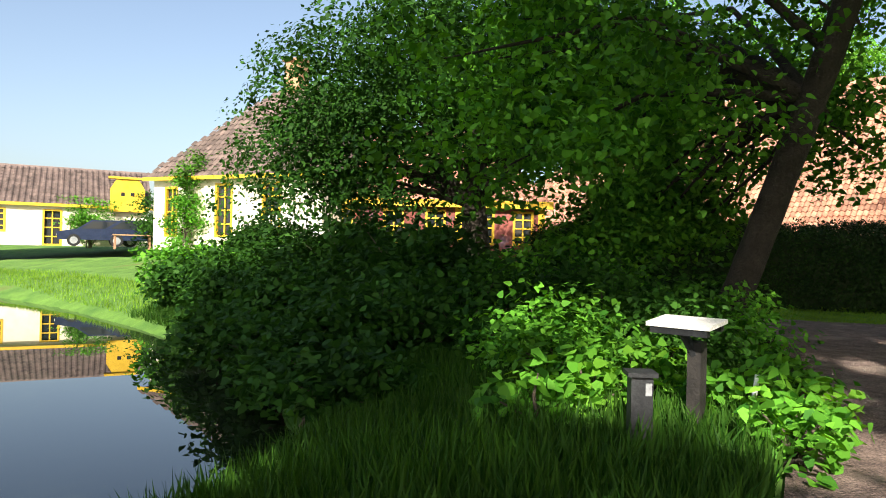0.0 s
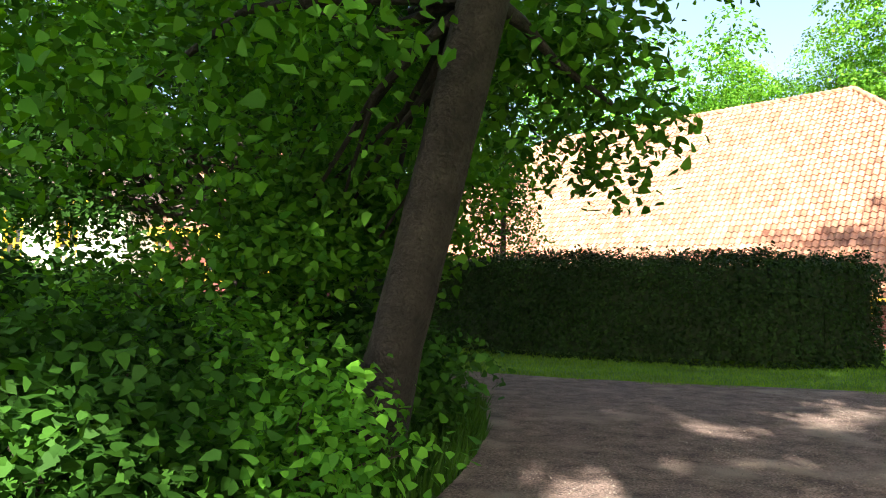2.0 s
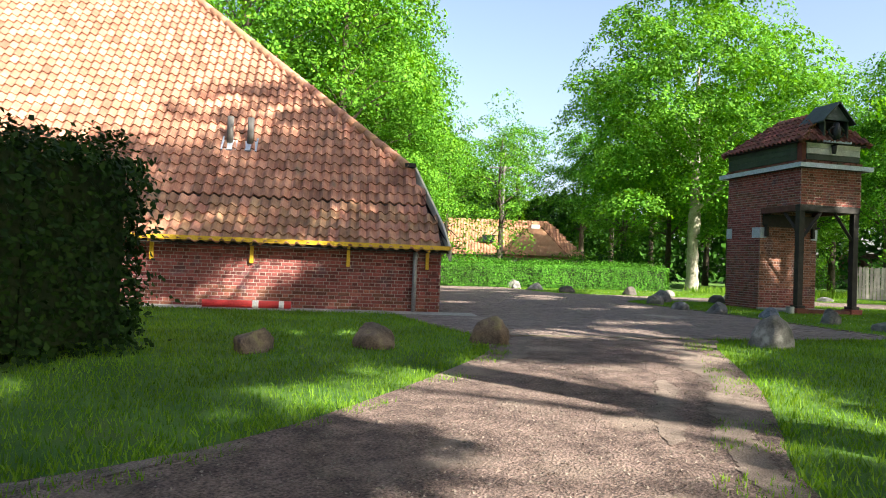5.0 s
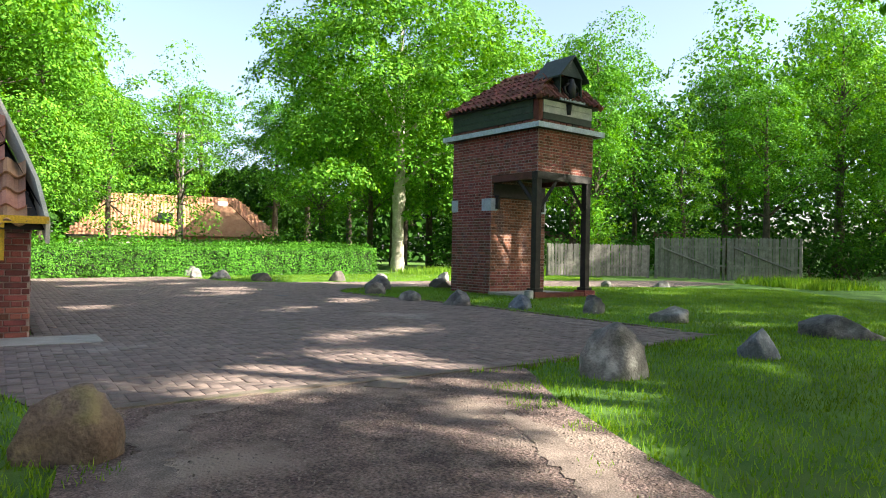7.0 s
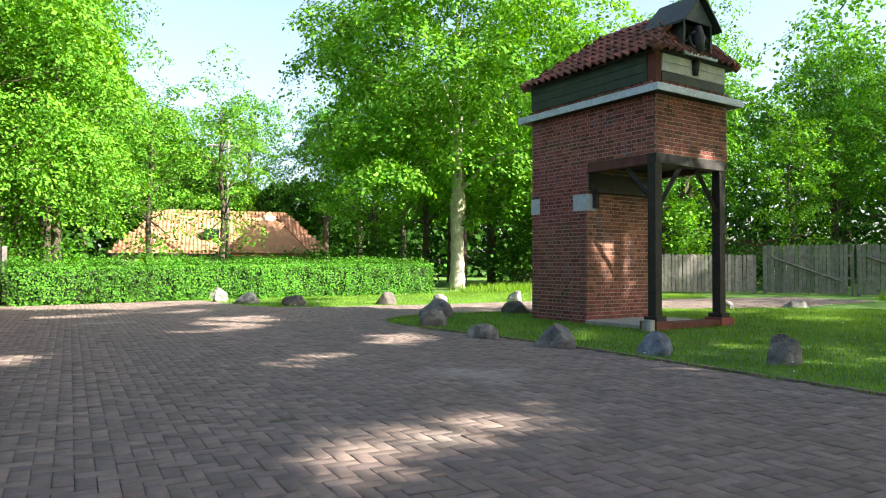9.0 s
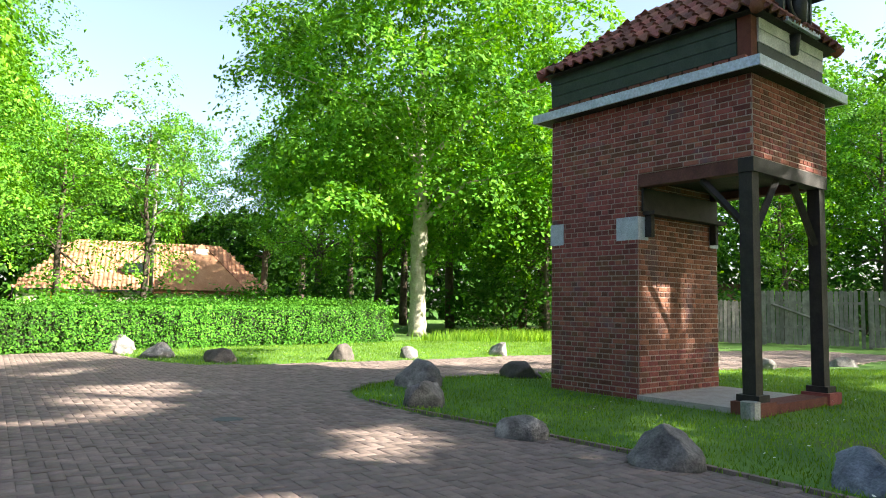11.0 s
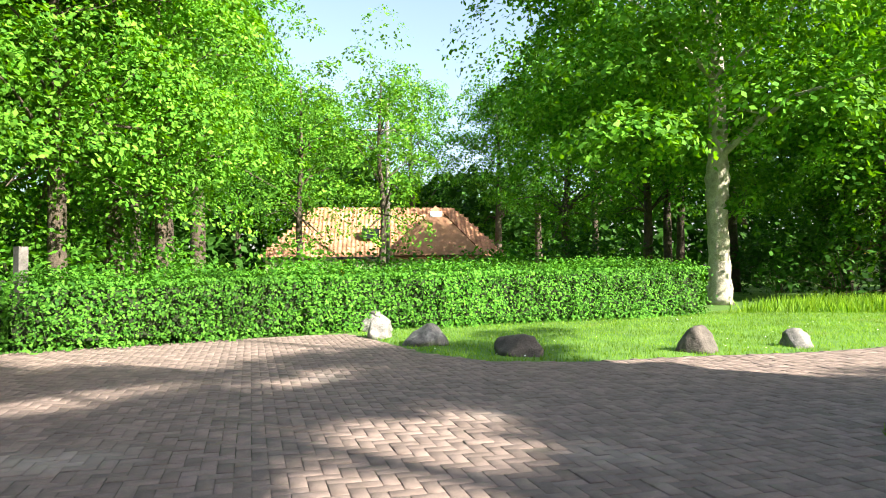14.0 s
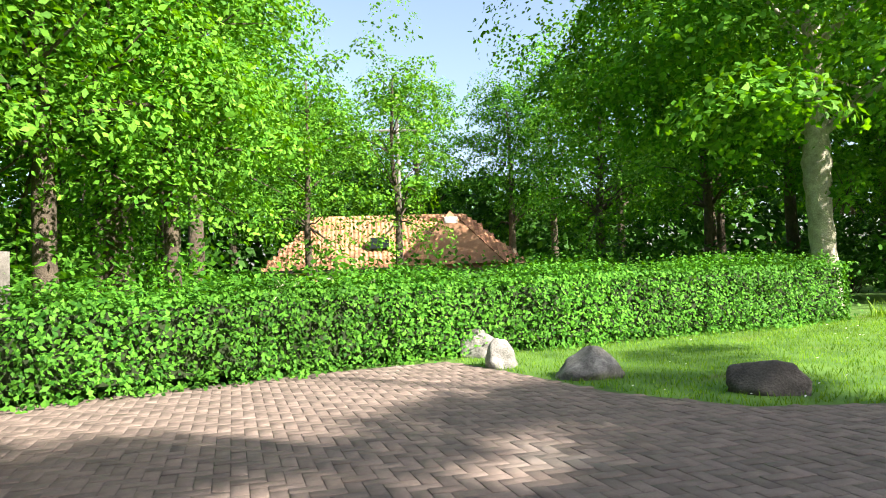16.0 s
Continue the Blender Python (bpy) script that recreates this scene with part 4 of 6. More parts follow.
# vent pipes through the roof
M_VENT = mat("vent_grey", (0.10, 0.095, 0.09), (0.17, 0.16, 0.15), 8, 0.7, 0.2, 50)
ROOFUP = slope_frame(LEN, 0.9, roof_z(0.9), WID / 2, RIDGE)
for x, k in ((-4.78, 0.0), (-4.32, 0.05)):
    vp = thing("vent_pipe", "grey metal vent pipe standing on the tiled roof", "vent pipe", group="roof vents")
    foot = ROOFUP @ Vector((x, 1.72, 0.03))
    part("pipe", MB().tube([tuple(foot), tuple(foot + Vector((0, 0, 0.62)))], [0.075, 0.075], 12), M_VENT, vp, smooth=True)
    part("flashing", MB().box((x - 0.17, 1.47, 0.02), (x + 0.17, 1.92, 0.06), ROOFUP), M_LEAD, vp)
# red barrier post lying along the wall
bp_ = thing("barrier_post", "red plastic barrier post with white bands lying on ground", "post")
pa, pb = MB_WALL @ Vector((LEN - 4.75, -0.45, 0.09)), MB_WALL @ Vector((LEN - 3.05, -0.35, 0.09))
for a, b, r, mt, nm in ((0, 0.56, 0.075, M_RED, "tube"), (0.56, 0.63, 0.077, M_WHITE, "band"), (0.63, 0.86, 0.075, M_RED, "tube"), (0.86, 0.92, 0.077, M_WHITE, "band"), (0.92, 1.0, 0.075, M_RED, "tube")):
    part(nm, MB().tube([tuple(pa.lerp(pb, a)), tuple(pa.lerp(pb, b))], [r, r], 14), mt, bp_, smooth=False)
strip = single("wall_strip", MB().box((LEN - 9, -0.75, -0.1), (LEN + 0.7, -0.015, 0.012), MB_WALL), M_CONCRETE, "narrow paved strip along the barn wall", "pavement", "structure")

# ---------------------------------------------------------------- brick tower
TU, TV = (-0.645, -0.764), (0.764, -0.645)
TO = (31.36, 13.56)
MT = Matrix(((TU[0], TV[0], 0, TO[0]), (TU[1], TV[1], 0, TO[1]), (0, 0, 1, 0), (0, 0, 0, 1)))   # x from the pillar to the posts, y away
TL, TW, PL = 3.30, 2.07, 1.62
Z_STONE, Z_BEAM, Z_TOP = 2.22, 3.15, 4.2
tower = thing("wall_tower", "red brick pillar and upper chamber of a small tower", "tower", kind="structure")
core = MB()
core.box((0, 0, 0), (PL, TW, Z_BEAM), MT)
core.box((0, 0, Z_BEAM), (TL, TW, Z_TOP), MT)
part("masonry", core, M_MORTAR, tower)
FACE1 = MT                                                               # the long face
FACE2 = MT @ Matrix(((0, -1, 0, TL), (1, 0, 0, 0), (0, 0, 1, 0), (0, 0, 0, 1)))   # the chamber's end
FACE3 = MT @ Matrix(((0, -1, 0, PL), (1, 0, 0, 0), (0, 0, 1, 0), (0, 0, 0, 1)))   # the pillar's inner face
stones = ((-0.01, Z_STONE, 0.25, Z_STONE + 0.34), (PL - 0.36, Z_STONE, PL + 0.01, Z_STONE + 0.34))
brick_face(tower, FACE1, PL, Z_BEAM, stones, cap=300, seed=11)
brick_face(tower, FACE1 @ Matrix.Translation((0, 0, Z_BEAM)), TL, Z_TOP - Z_BEAM, cap=150, seed=12)
brick_face(tower, FACE2 @ Matrix.Translation((0, 0, Z_BEAM)), TW, Z_TOP - Z_BEAM, cap=120, seed=13)
brick_face(tower, FACE3, TW, Z_BEAM, ((-0.01, Z_STONE, 0.22, Z_STONE + 0.34), (TW - 0.22, Z_STONE, TW + 0.01, Z_STONE + 0.34)), cap=120, seed=14)
for x0, x1, y0, y1 in ((-0.014, 0.25, -0.016, 0.25), (PL - 0.36, PL + 0.016, -0.016, 0.22), (PL - 0.36, PL + 0.016, TW - 0.22, TW + 0.016)):
    part("corner_stone", MB().box((x0, y0, Z_STONE + 0.005), (x1, y1, Z_STONE + 0.335), MT), M_BLUESTONE, tower, "pale blue-grey corner stone")
bx = thing("timber_stand", "black tarred timber frame carrying the tower chamber", "timber stand")
for y in (0.10, TW - 0.10):
    part("post", MB().box((TL - 0.20, y - 0.085, 0.24), (TL - 0.03, y + 0.085, Z_BEAM - 0.18), MT), M_DARKWOOD, bx)
    part("post_foot", MB().box((TL - 0.26, y - 0.13, 0.16), (TL + 0.03, y + 0.13, 0.24), MT), M_DARKWOOD, bx)
    part("side_beam", MB().box((PL + 0.002, y - 0.09, Z_BEAM - 0.18), (TL - 0.201, y + 0.09, Z_BEAM - 0.002), MT), M_BEAM_RED, bx, "dark oxblood painted beam")
part("end_beam", MB().box((TL - 0.20, 0.0, Z_BEAM - 0.18), (TL + 0.0, TW, Z_BEAM - 0.002), MT), M_DARKWOOD, bx)
part("floor", MB().box((PL + 0.02, 0.2, Z_BEAM - 0.06), (TL - 0.21, TW - 0.2, Z_BEAM - 0.003), MT), M_DARKWOOD, bx)
for y0, y1 in ((0.19, 0.80), (TW - 0.19, TW - 0.80)):
    part("brace", MB().tube([tuple(MT @ Vector((TL - 0.11, y0, Z_BEAM - 0.95))), tuple(MT @ Vector((TL - 0.11, y1, Z_BEAM - 0.19)))], [0.055, 0.055], 4), M_DARKWOOD, bx)
part("brace", MB().tube([tuple(MT @ Vector((TL - 0.20, 0.10, Z_BEAM - 0.8))), tuple(MT @ Vector((TL - 0.75, 0.10, Z_BEAM - 0.19)))], [0.05, 0.05], 4), M_DARKWOOD, bx)
sh_ = thing("wall_shelf", "dark wooden shelf on brackets in the tower's niche", "shelf")
part("board", MB().box((PL + 0.014, 0.10, Z_STONE + 0.36), (PL + 0.20, TW - 0.05, Z_STONE + 0.41), MT), M_DARKWOOD, sh_)
part("back_board", MB().box((PL + 0.016, 0.06, Z_STONE + 0.412), (PL + 0.05, TW - 0.06, Z_BEAM - 0.19), MT), M_DARKWOOD, sh_, "dark boarded panel above the shelf")
for y in (0.18, TW - 0.2):
    part("bracket", MB().box((PL + 0.017, y - 0.04, Z_STONE + 0.05), (PL + 0.12, y + 0.04, Z_STONE + 0.358), MT), M_DARKWOOD, sh_)
pl = thing("plinth", "low concrete and brick plinth under the tower's posts", "plinth", kind="structure")
part("slab", MB().box((PL + 0.002, -0.05, 0.0), (TL - 0.301, TW + 0.05, 0.07), MT), M_CONCRETE, pl)
for y in (0.10, TW - 0.10):
    part("pier", MB().box((TL - 0.30, y - 0.19, -0.05), (TL + 0.08, y + 0.19, 0.158), MT), M_BRICK, pl)
part("step", MB().box((TL - 0.29, 0.30, 0), (TL + 0.05, TW - 0.30, 0.12), MT), M_BRICK, pl)
fl = thing("floodlight", "small grey cylindrical ground lamp in the grass", "lamp")
part("body", MB().tube([tuple(MT @ Vector((TL + 0.05, -0.28, z))) for z in (-0.02, 0.2)], [0.11, 0.11], 14), M_ZINC, fl, smooth=False)
# gutter, boarded band, roof
tg = thing("gutter", "pale grey lead box gutter round the tower", "gutter", kind="structure")
for lo, hi in (((-0.22, -0.22, Z_TOP), (TL + 0.22, -0.19, Z_TOP + 0.13)), ((-0.22, TW + 0.19, Z_TOP), (TL + 0.22, TW + 0.22, Z_TOP + 0.13)),
               ((TL + 0.19, -0.189, Z_TOP), (TL + 0.22, TW + 0.189, Z_TOP + 0.13)), ((-0.22, -0.189, Z_TOP), (-0.19, TW + 0.189, Z_TOP + 0.13))):
    part("fascia", MB().box(lo, hi, MT), M_LEAD, tg)
part("soffit", MB().box((-0.188, -0.188, Z_TOP + 0.003), (TL + 0.188, TW + 0.188, Z_TOP + 0.05), MT), M_DARKWOOD, tg)
band = thing("tower_attic", "dark green boarded attic band on the tower", "attic")
Z_E = Z_TOP + 0.80
part("core", MB().box((0.06, 0.06, Z_TOP + 0.05), (TL - 0.06, TW - 0.06, Z_E), MT), M_TILE_DARK, band)
for i in range(3):
    part("board", MB().box((0.0, -0.02 - i * 0.008, Z_TOP + 0.26 + i * 0.17), (TL - 0.18, 0.058, Z_TOP + 0.425 + i * 0.17), MT), M_GREENBOARD, band)
    part("board", MB().box((TL - 0.058, 0.14, Z_TOP + 0.26 + i * 0.17), (TL + 0.02 + i * 0.008, TW - 0.1, Z_TOP + 0.425 + i * 0.17), MT), M_PALEBOARD if i else M_GREENBOARD, band)
rng_ = random.Random(5)
for i in range(15):
    part("foot_tile", MB().box((0.0 + i * 0.22, -0.10, Z_TOP + 0.13 + rng_.uniform(0, 0.03)), (0.19 + i * 0.22, 0.05, Z_TOP + 0.22), MT), M_TILE_DARK, band)
for i in range(9):
    part("foot_tile", MB().box((TL - 0.05, 0.05 + i * 0.22, Z_TOP + 0.13 + rng_.uniform(0, 0.03)), (TL + 0.10, 0.24 + i * 0.22, Z_TOP + 0.22), MT), M_TILE_DARK, band)
part("corner_pier", MB().box((TL - 0.17, -0.015, Z_TOP + 0.14), (TL + 0.01, 0.13, Z_E + 0.02), MT), M_BRICK, band)
troof = thing("tower_roof", "small hipped tower roof of dark red pantiles", "roof")
Z_R, HS = Z_TOP + 1.72, 1.15
cx = [(-0.16, -0.16), (TL + 0.16, -0.16), (TL + 0.16, TW + 0.16), (-0.16, TW + 0.16)]
P4 = [MT @ Vector((x, y, Z_E - 0.06)) for x, y in cx]
R2 = [MT @ Vector((HS, TW / 2, Z_R)), MT @ Vector((TL - 0.55, TW / 2, Z_R))]
part("boarding", MB().add(P4 + R2, [(0, 1, 5, 4), (1, 2, 5), (2, 3, 4, 5), (3, 0, 4), (3, 2, 1, 0)]), M_DARKWOOD, troof)


def hip_tiles(parent, a, b, r0, r1, seed, material):
    """Tiles on the face with eave a-b and ridge r0-r1 (r0 above a's side)."""
    a, b, r0, r1 = (Vector(p) for p in (a, b, r0, r1))
    xa = (b - a).normalized()
    foot = a + xa * (r0 - a).dot(xa)
    ya = (r0 - foot).normalized()
    h, wd = (r0 - foot).length, (b - a).length
    f0, f1 = (r0 - a).dot(xa), (r1 - a).dot(xa)
    za = xa.cross(ya)
    m = Matrix(((xa.x, ya.x, za.x, a.x), (xa.y, ya.y, za.y, a.y), (xa.z, ya.z, za.z, a.z + 0.02), (0, 0, 0, 1)))
    pantiles(parent, m, wd, h, lambda x, y: f0 * y / h - 0.05 < x < wd - (wd - f1) * y / h + 0.05 and y < h, near=lambda x, y: True, w=0.19, l=0.27, material=material, seed=seed)


hip_tiles(troof, P4[0], P4[1], R2[0], R2[1], 21, M_TILE_DARK)
hip_tiles(troof, P4[1], P4[2], R2[1], R2[1], 22, M_TILE_DARK)
hip_tiles(troof, P4[3], P4[0], R2[0], R2[0], 23, M_TILE_DARK)
for a, b in ((R2[0], R2[1]), (P4[1], R2[1]), (P4[0], R2[0]), (P4[2], R2[1])):
    ridge_caps(troof, a, b, M_TILE_DARK, 0.085, 0.3)
dm = thing("dormer", "blue-grey boarded dormer with a dark clock opening", "dormer")
D0, D1, DZ = TW / 2 - 0.42, TW / 2 + 0.42, Z_E + 0.02
part("cheek", MB().box((TL - 0.55, D0, DZ), (TL + 0.12, D0 + 0.05, DZ + 0.62), MT), M_GREENBOARD, dm)
part("cheek", MB().box((TL - 0.55, D1 - 0.05, DZ), (TL + 0.12, D1, DZ + 0.62), MT), M_GREENBOARD, dm)
part("sill", MB().box((TL - 0.1, D0 - 0.05, DZ - 0.06), (TL + 0.20, D1 + 0.05, DZ - 0.001), MT), M_LEAD, dm)
part("back", MB().box((TL - 0.12, D0 + 0.05, DZ), (TL - 0.08, D1 - 0.05, DZ + 0.62), MT), M_RUBBER, dm)
for sgn in (0, 1):
    y0, y1 = (D0 - 0.14, TW / 2) if sgn == 0 else (D1 + 0.14, TW / 2)
    q = [MT @ Vector(p) for p in ((TL - 0.75, y0, DZ + 0.50), (TL + 0.24, y0, DZ + 0.50), (TL + 0.24, y1, DZ + 1.10), (TL - 0.75, y1, DZ + 1.10))]
    q += [p + Vector((0, 0, 0.045)) for p in q]
    part("gable_roof", MB().add(q, [(0, 1, 2, 3), (7, 6, 5, 4), (0, 4, 5, 1), (1, 5, 6, 2), (2, 6, 7, 3), (3, 7, 4, 0)]), M_GREENBOARD, dm)
q = [MT @ Vector(p) for p in ((TL + 0.10, D0, DZ + 0.60), (TL + 0.10, D1, DZ + 0.60), (TL + 0.10, TW / 2, DZ + 1.04))]
q += [p + MT.to_3x3() @ Vector((0.04, 0, 0)) for p in q]
part("gable", MB().add(q, [(0, 1, 2), (5, 4, 3), (0, 3, 4, 1), (1, 4, 5, 2), (2, 5, 3, 0)]), mat("slate_paint", (0.045, 0.058, 0.068), (0.09, 0.11, 0.125), 6, 0.7, 0.3, 50), dm)
orn = thing("iron_ornament", "black cast iron figure-like ornament in the dormer", "ornament")
oc = MT @ Vector((TL + 0.12, TW / 2, DZ + 0.02))
part("stem", MB().tube([tuple(oc), tuple(oc + Vector((0, 0, 0.30))), tuple(oc + Vector((0, 0, 0.52)))], [0.10, 0.13, 0.07], 8), M_DARKMETAL, orn, smooth=True)
part("scroll", MB().tube([tuple(MT @ Vector((TL + 0.12, TW / 2 + 0.26 * math.cos(a), DZ + 0.26 + 0.16 * math.sin(a)))) for a in np.linspace(0, 6.28, 14)], [0.035] * 14, 6), M_DARKMETAL, orn, smooth=True)
part("drop", MB().tube([tuple(MT @ Vector((TL + 0.06, TW / 2, DZ - 0.36))), tuple(MT @ Vector((TL + 0.06, TW / 2, DZ - 0.10)))], [0.05, 0.09], 8), M_DARKMETAL, orn, smooth=True)


# ---------------------------------------------------------------- fences and gates
def picket_line(name, label, a, b, height, pitch, w, material, rails=(0.35, 0.8), top=0.06, group="", posts=2.2):
    t = thing(name, label, "fence", group=group)
    L = math.hypot(b[0] - a[0], b[1] - a[1])
    m = axes((*a, 0), (b[0] - a[0], b[1] - a[1]))
    rng = random.Random(int(L * 100))
    sl = MB().prism([(0, 0), (w, 0), (w, height - top), (w / 2, height), (0, height - top)], 0, 0.02, Matrix(((1, 0, 0, 0), (0, 0, 1, 0), (0, 1, 0, 0), (0, 0, 0, 1)))).mesh("slat", material)
    for i in range(int(L / pitch)):
        ob = new("slat", sl)
        ob.parent = t
        ob.matrix_basis = m @ Matrix.Translation((i * pitch, 0, 0.06 + rng.uniform(-0.025, 0.025))) @ Matrix.Rotation(rng.uniform(-0.015, 0.015), 4, "Y")
    for z in rails:
        part("rail", MB().box((0, 0.025, z * height - 0.045), (L, 0.075, z * height + 0.045), m), material, t)
    k = max(1, int(round(L / posts)))
    for i in range(k + 1):
        part("post", MB().box((L * i / k - 0.06, 0.08, -0.2), (L * i / k + 0.06, 0.20, height + 0.04), m), material, t)
    return t


picket_line("fence", "silvered upright plank fence at the wood's edge", (47.3, 11.6), (48.7, 6.6), 1.62, 0.16, 0.135, M_FENCE)
g1 = picket_line("wooden_gate", "wide silvered wooden plank gate with diagonal braces", (48.6, 6.3), (47.3, 3.3), 2.0, 0.15, 0.13, M_FENCE, posts=3)
g2 = picket_line("wooden_gate", "wide silvered wooden plank gate with diagonal braces", (47.2, 3.1), (46.1, 0.2), 2.0, 0.15, 0.13, M_FENCE, posts=3)
for g, a, b in ((g1, (48.5, 6.1), (47.4, 3.5)), (g2, (47.1, 2.9), (46.2, 0.4))):
    mg = axes((*a, 0), (b[0] - a[0], b[1] - a[1]))
    Lg = math.hypot(b[0] - a[0], b[1] - a[1])
    part("brace", MB().tube([tuple(mg @ Vector((0.1, -0.03, 1.55))), tuple(mg @ Vector((Lg - 0.1, -0.03, 0.55)))], [0.05, 0.05], 4), M_FENCE, g)
picket_line("picket_gate", "dark green wooden picket gate beside the hedge", (30.25, 28.05), (31.0, 27.7), 1.0, 0.14, 0.075, M_DARKWOOD, rails=(0.2, 0.8), top=0.02, posts=1)
gp = thing("gate_post", "pale weathered wooden gate post", "post")
part("post", MB().box((29.95, 28.0, 0), (30.09, 28.14, 0.98)), M_BARGE, gp)
gp = thing("gate_post", "weathered grey wooden gate post at the hedge's end", "post")
part("post", MB().box((30.98, 27.72, 0), (31.13, 27.87, 1.6)), M_FENCE, gp)


# ---------------------------------------------------------------- far buildings
def gable_house(name, label, corner, u, length, depth, z0, eave, ridge, wall_mat, roof_mat, openings=(), hip=0.0, windows=(), eave_mat=None, over=0.3, bars=(2, 4)):
    """A block with its front wall along u from corner, depth to the left of u. windows: (x, z, w, h)."""
    m = axes((corner[0], corner[1], z0), u)
    t = thing(name, label, "building")
    w = MB()
    xs = sorted({0, length, *[o[0] for o in windows], *[o[0] + o[2] for o in windows]})
    for a, b in zip(xs, xs[1:]):
        z = 0.0
        for o in sorted((o for o in windows if o[0] <= a + 1e-6 and o[0] + o[2] >= b - 1e-6), key=lambda o: o[1]):
            if o[1] > z:
                w.box((a, 0, z), (b, 0.3, o[1]), m)
            z = o[1] + o[3]
        w.box((a, 0, z), (b, 0.3, eave), m)
    w.box((0, 0.3, 0), (0.3, depth - 0.3, eave), m)
    w.box((length - 0.3, 0.3, 0), (length, depth - 0.3, eave), m)
    w.box((0, depth - 0.3, 0), (length, depth, eave), m)
    w.box((0.3, 0.9, 0.05), (length - 0.3, 1.0, eave - 0.05), m)
    part("wall", w, wall_mat, t)
    r = MB()
    zo = eave - over * (ridge - eave) / (depth / 2)
    E4 = [m @ Vector(p) for p in ((-over, -over, zo), (length + over, -over, zo), (length + over, depth + over, zo), (-over, depth + over, zo))]
    R2_ = [m @ Vector((hip - over * (hip == 0), depth / 2, ridge)), m @ Vector((length - hip + over * (hip == 0), depth / 2, ridge))]
    r.add(E4 + R2_, [(0, 1, 5, 4), (1, 2, 5), (2, 3, 4, 5), (3, 0, 4), (3, 2, 1, 0)])
    roof = part("roof", r, roof_mat, t)
    a, b = Vector(E4[0]), Vector(E4[1])
    r0, r1 = Vector(R2_[0]), Vector(R2_[1])
    xa = (b - a).normalized()
    f0, f1 = (r0 - a).dot(xa), (r1 - a).dot(xa)
    foot = a + xa * f0
    ya, h, wd = (r0 - foot).normalized(), (r0 - foot).length, (b - a).length
    za = xa.cross(ya)
    mr = Matrix(((xa.x, ya.x, za.x, a.x), (xa.y, ya.y, za.y, a.y), (xa.z, ya.z, za.z, a.z + 0.01), (0, 0, 0, 1)))
    big, tw_, tl_ = MB(), 0.30, 0.40
    pf = tile_profile(tw_, 4)
    n = len(pf)
    for j in range(int(h / tl_)):
        for i in range(int(wd / tw_)):
            x, y = i * tw_, j * tl_
            if f0 * y / h - 0.05 < x + tw_ / 2 < wd - (wd - f1) * y / h + 0.05:
                big.add([mr @ Vector((x + q, y, z + 0.04)) for q, z in pf] + [mr @ Vector((x + q, y + tl_, z)) for q, z in pf], [(k, k + 1, n + k + 1, n + k) for k in range(n - 1)])
    tagged(part("tiles", big, roof_mat, t), kind="stuff")
    part("eaves_board", MB().box((-over, -over - 0.04, zo - 0.10), (length + over, -over - 0.002, zo + 0.06), m), eave_mat or M_YELLOW, t)
    for x, z, ww, hh in windows:
        q = part("window", MB(), M_YELLOW, t)
        q.data = MB().box((x + 0.04, 0.12, z + 0.04), (x + ww - 0.04, 0.14, z + hh - 0.04), m).mesh("pane", M_GLASS)
        fr = MB()
        for lo, hi in (((x, -0.03, z), (x + 0.10, 0.11, z + hh)), ((x + ww - 0.10, -0.03, z), (x + ww, 0.11, z + hh)), ((x + 0.1, -0.03, z), (x + ww - 0.1, 0.11, z + 0.1)), ((x + 0.1, -0.03, z + hh - 0.1), (x + ww - 0.1, 0.11, z + hh))):
            fr.box(lo, hi, m)
        part("frame", fr, M_YELLOW, q)
        for k in range(1, bars[0]):
            part("bar", MB().box((x + ww * k / bars[0] - 0.03, 0.05, z + 0.1), (x + ww * k / bars[0] + 0.03, 0.1, z + hh - 0.1), m), M_YELLOW, q)
        for k in range(1, bars[1]):
            part("bar", MB().box((x + 0.1, 0.052, z + hh * k / bars[1] - 0.03), (x + ww - 0.1, 0.102, z + hh * k / bars[1] + 0.03), m), M_YELLOW, q)
    return t, m


# coach house across the water, house beside it
coach, mc = gable_house("coach_house", "long low cream coach house with grey tiled roof", (-44.6, 21.1), (0.85, 0.524), 27.6, 7.5, 1.15, 2.40, 4.7, M_CREAM, M_TILE_GREY,
                        windows=((14.5, 0.7, 1.0, 1.3), (19.6, 0.7, 1.0, 1.3), (22.3, 0.0, 0.95, 2.0)), over=0.25)
villa, mv = gable_house("villa", "tall cream house with yellow windows and brown roof", (-16.9, 27.9), (6.9, -2.6), 9.4, 9.5, 1.1, 3.6, 8.3, M_CREAM, M_TILE_GREY, hip=3.6,
                        windows=((0.7, 0.6, 0.8, 2.3), (3.7, 0.6, 1.0, 2.4), (6.3, 0.6, 1.0, 2.4)), over=0.35)
part("chimney", MB().box((4.0, 4.3, 7.4), (4.9, 5.1, 9.5), mv).box((3.9, 4.2, 9.5), (5.0, 5.2, 9.62), mv), M_TILE, villa, "tall orange brick chimney")
rl = thing("balustrade", "white painted wooden veranda railing beside the villa", "railing")
for i in range(14):
    part("baluster", MB().box((7.4 + i * 0.2, -1.2, 0.0), (7.47 + i * 0.2, -1.14, 1.5), mv), M_WHITE, rl)
for z in (0.15, 0.8, 1.45):
    part("rail", MB().box((7.3, -1.13, z), (10.3, -1.08, z + 0.08), mv), M_WHITE, rl)
do = thing("roof_dormer", "bright ochre boarded dormer on the grey roof", "dormer")
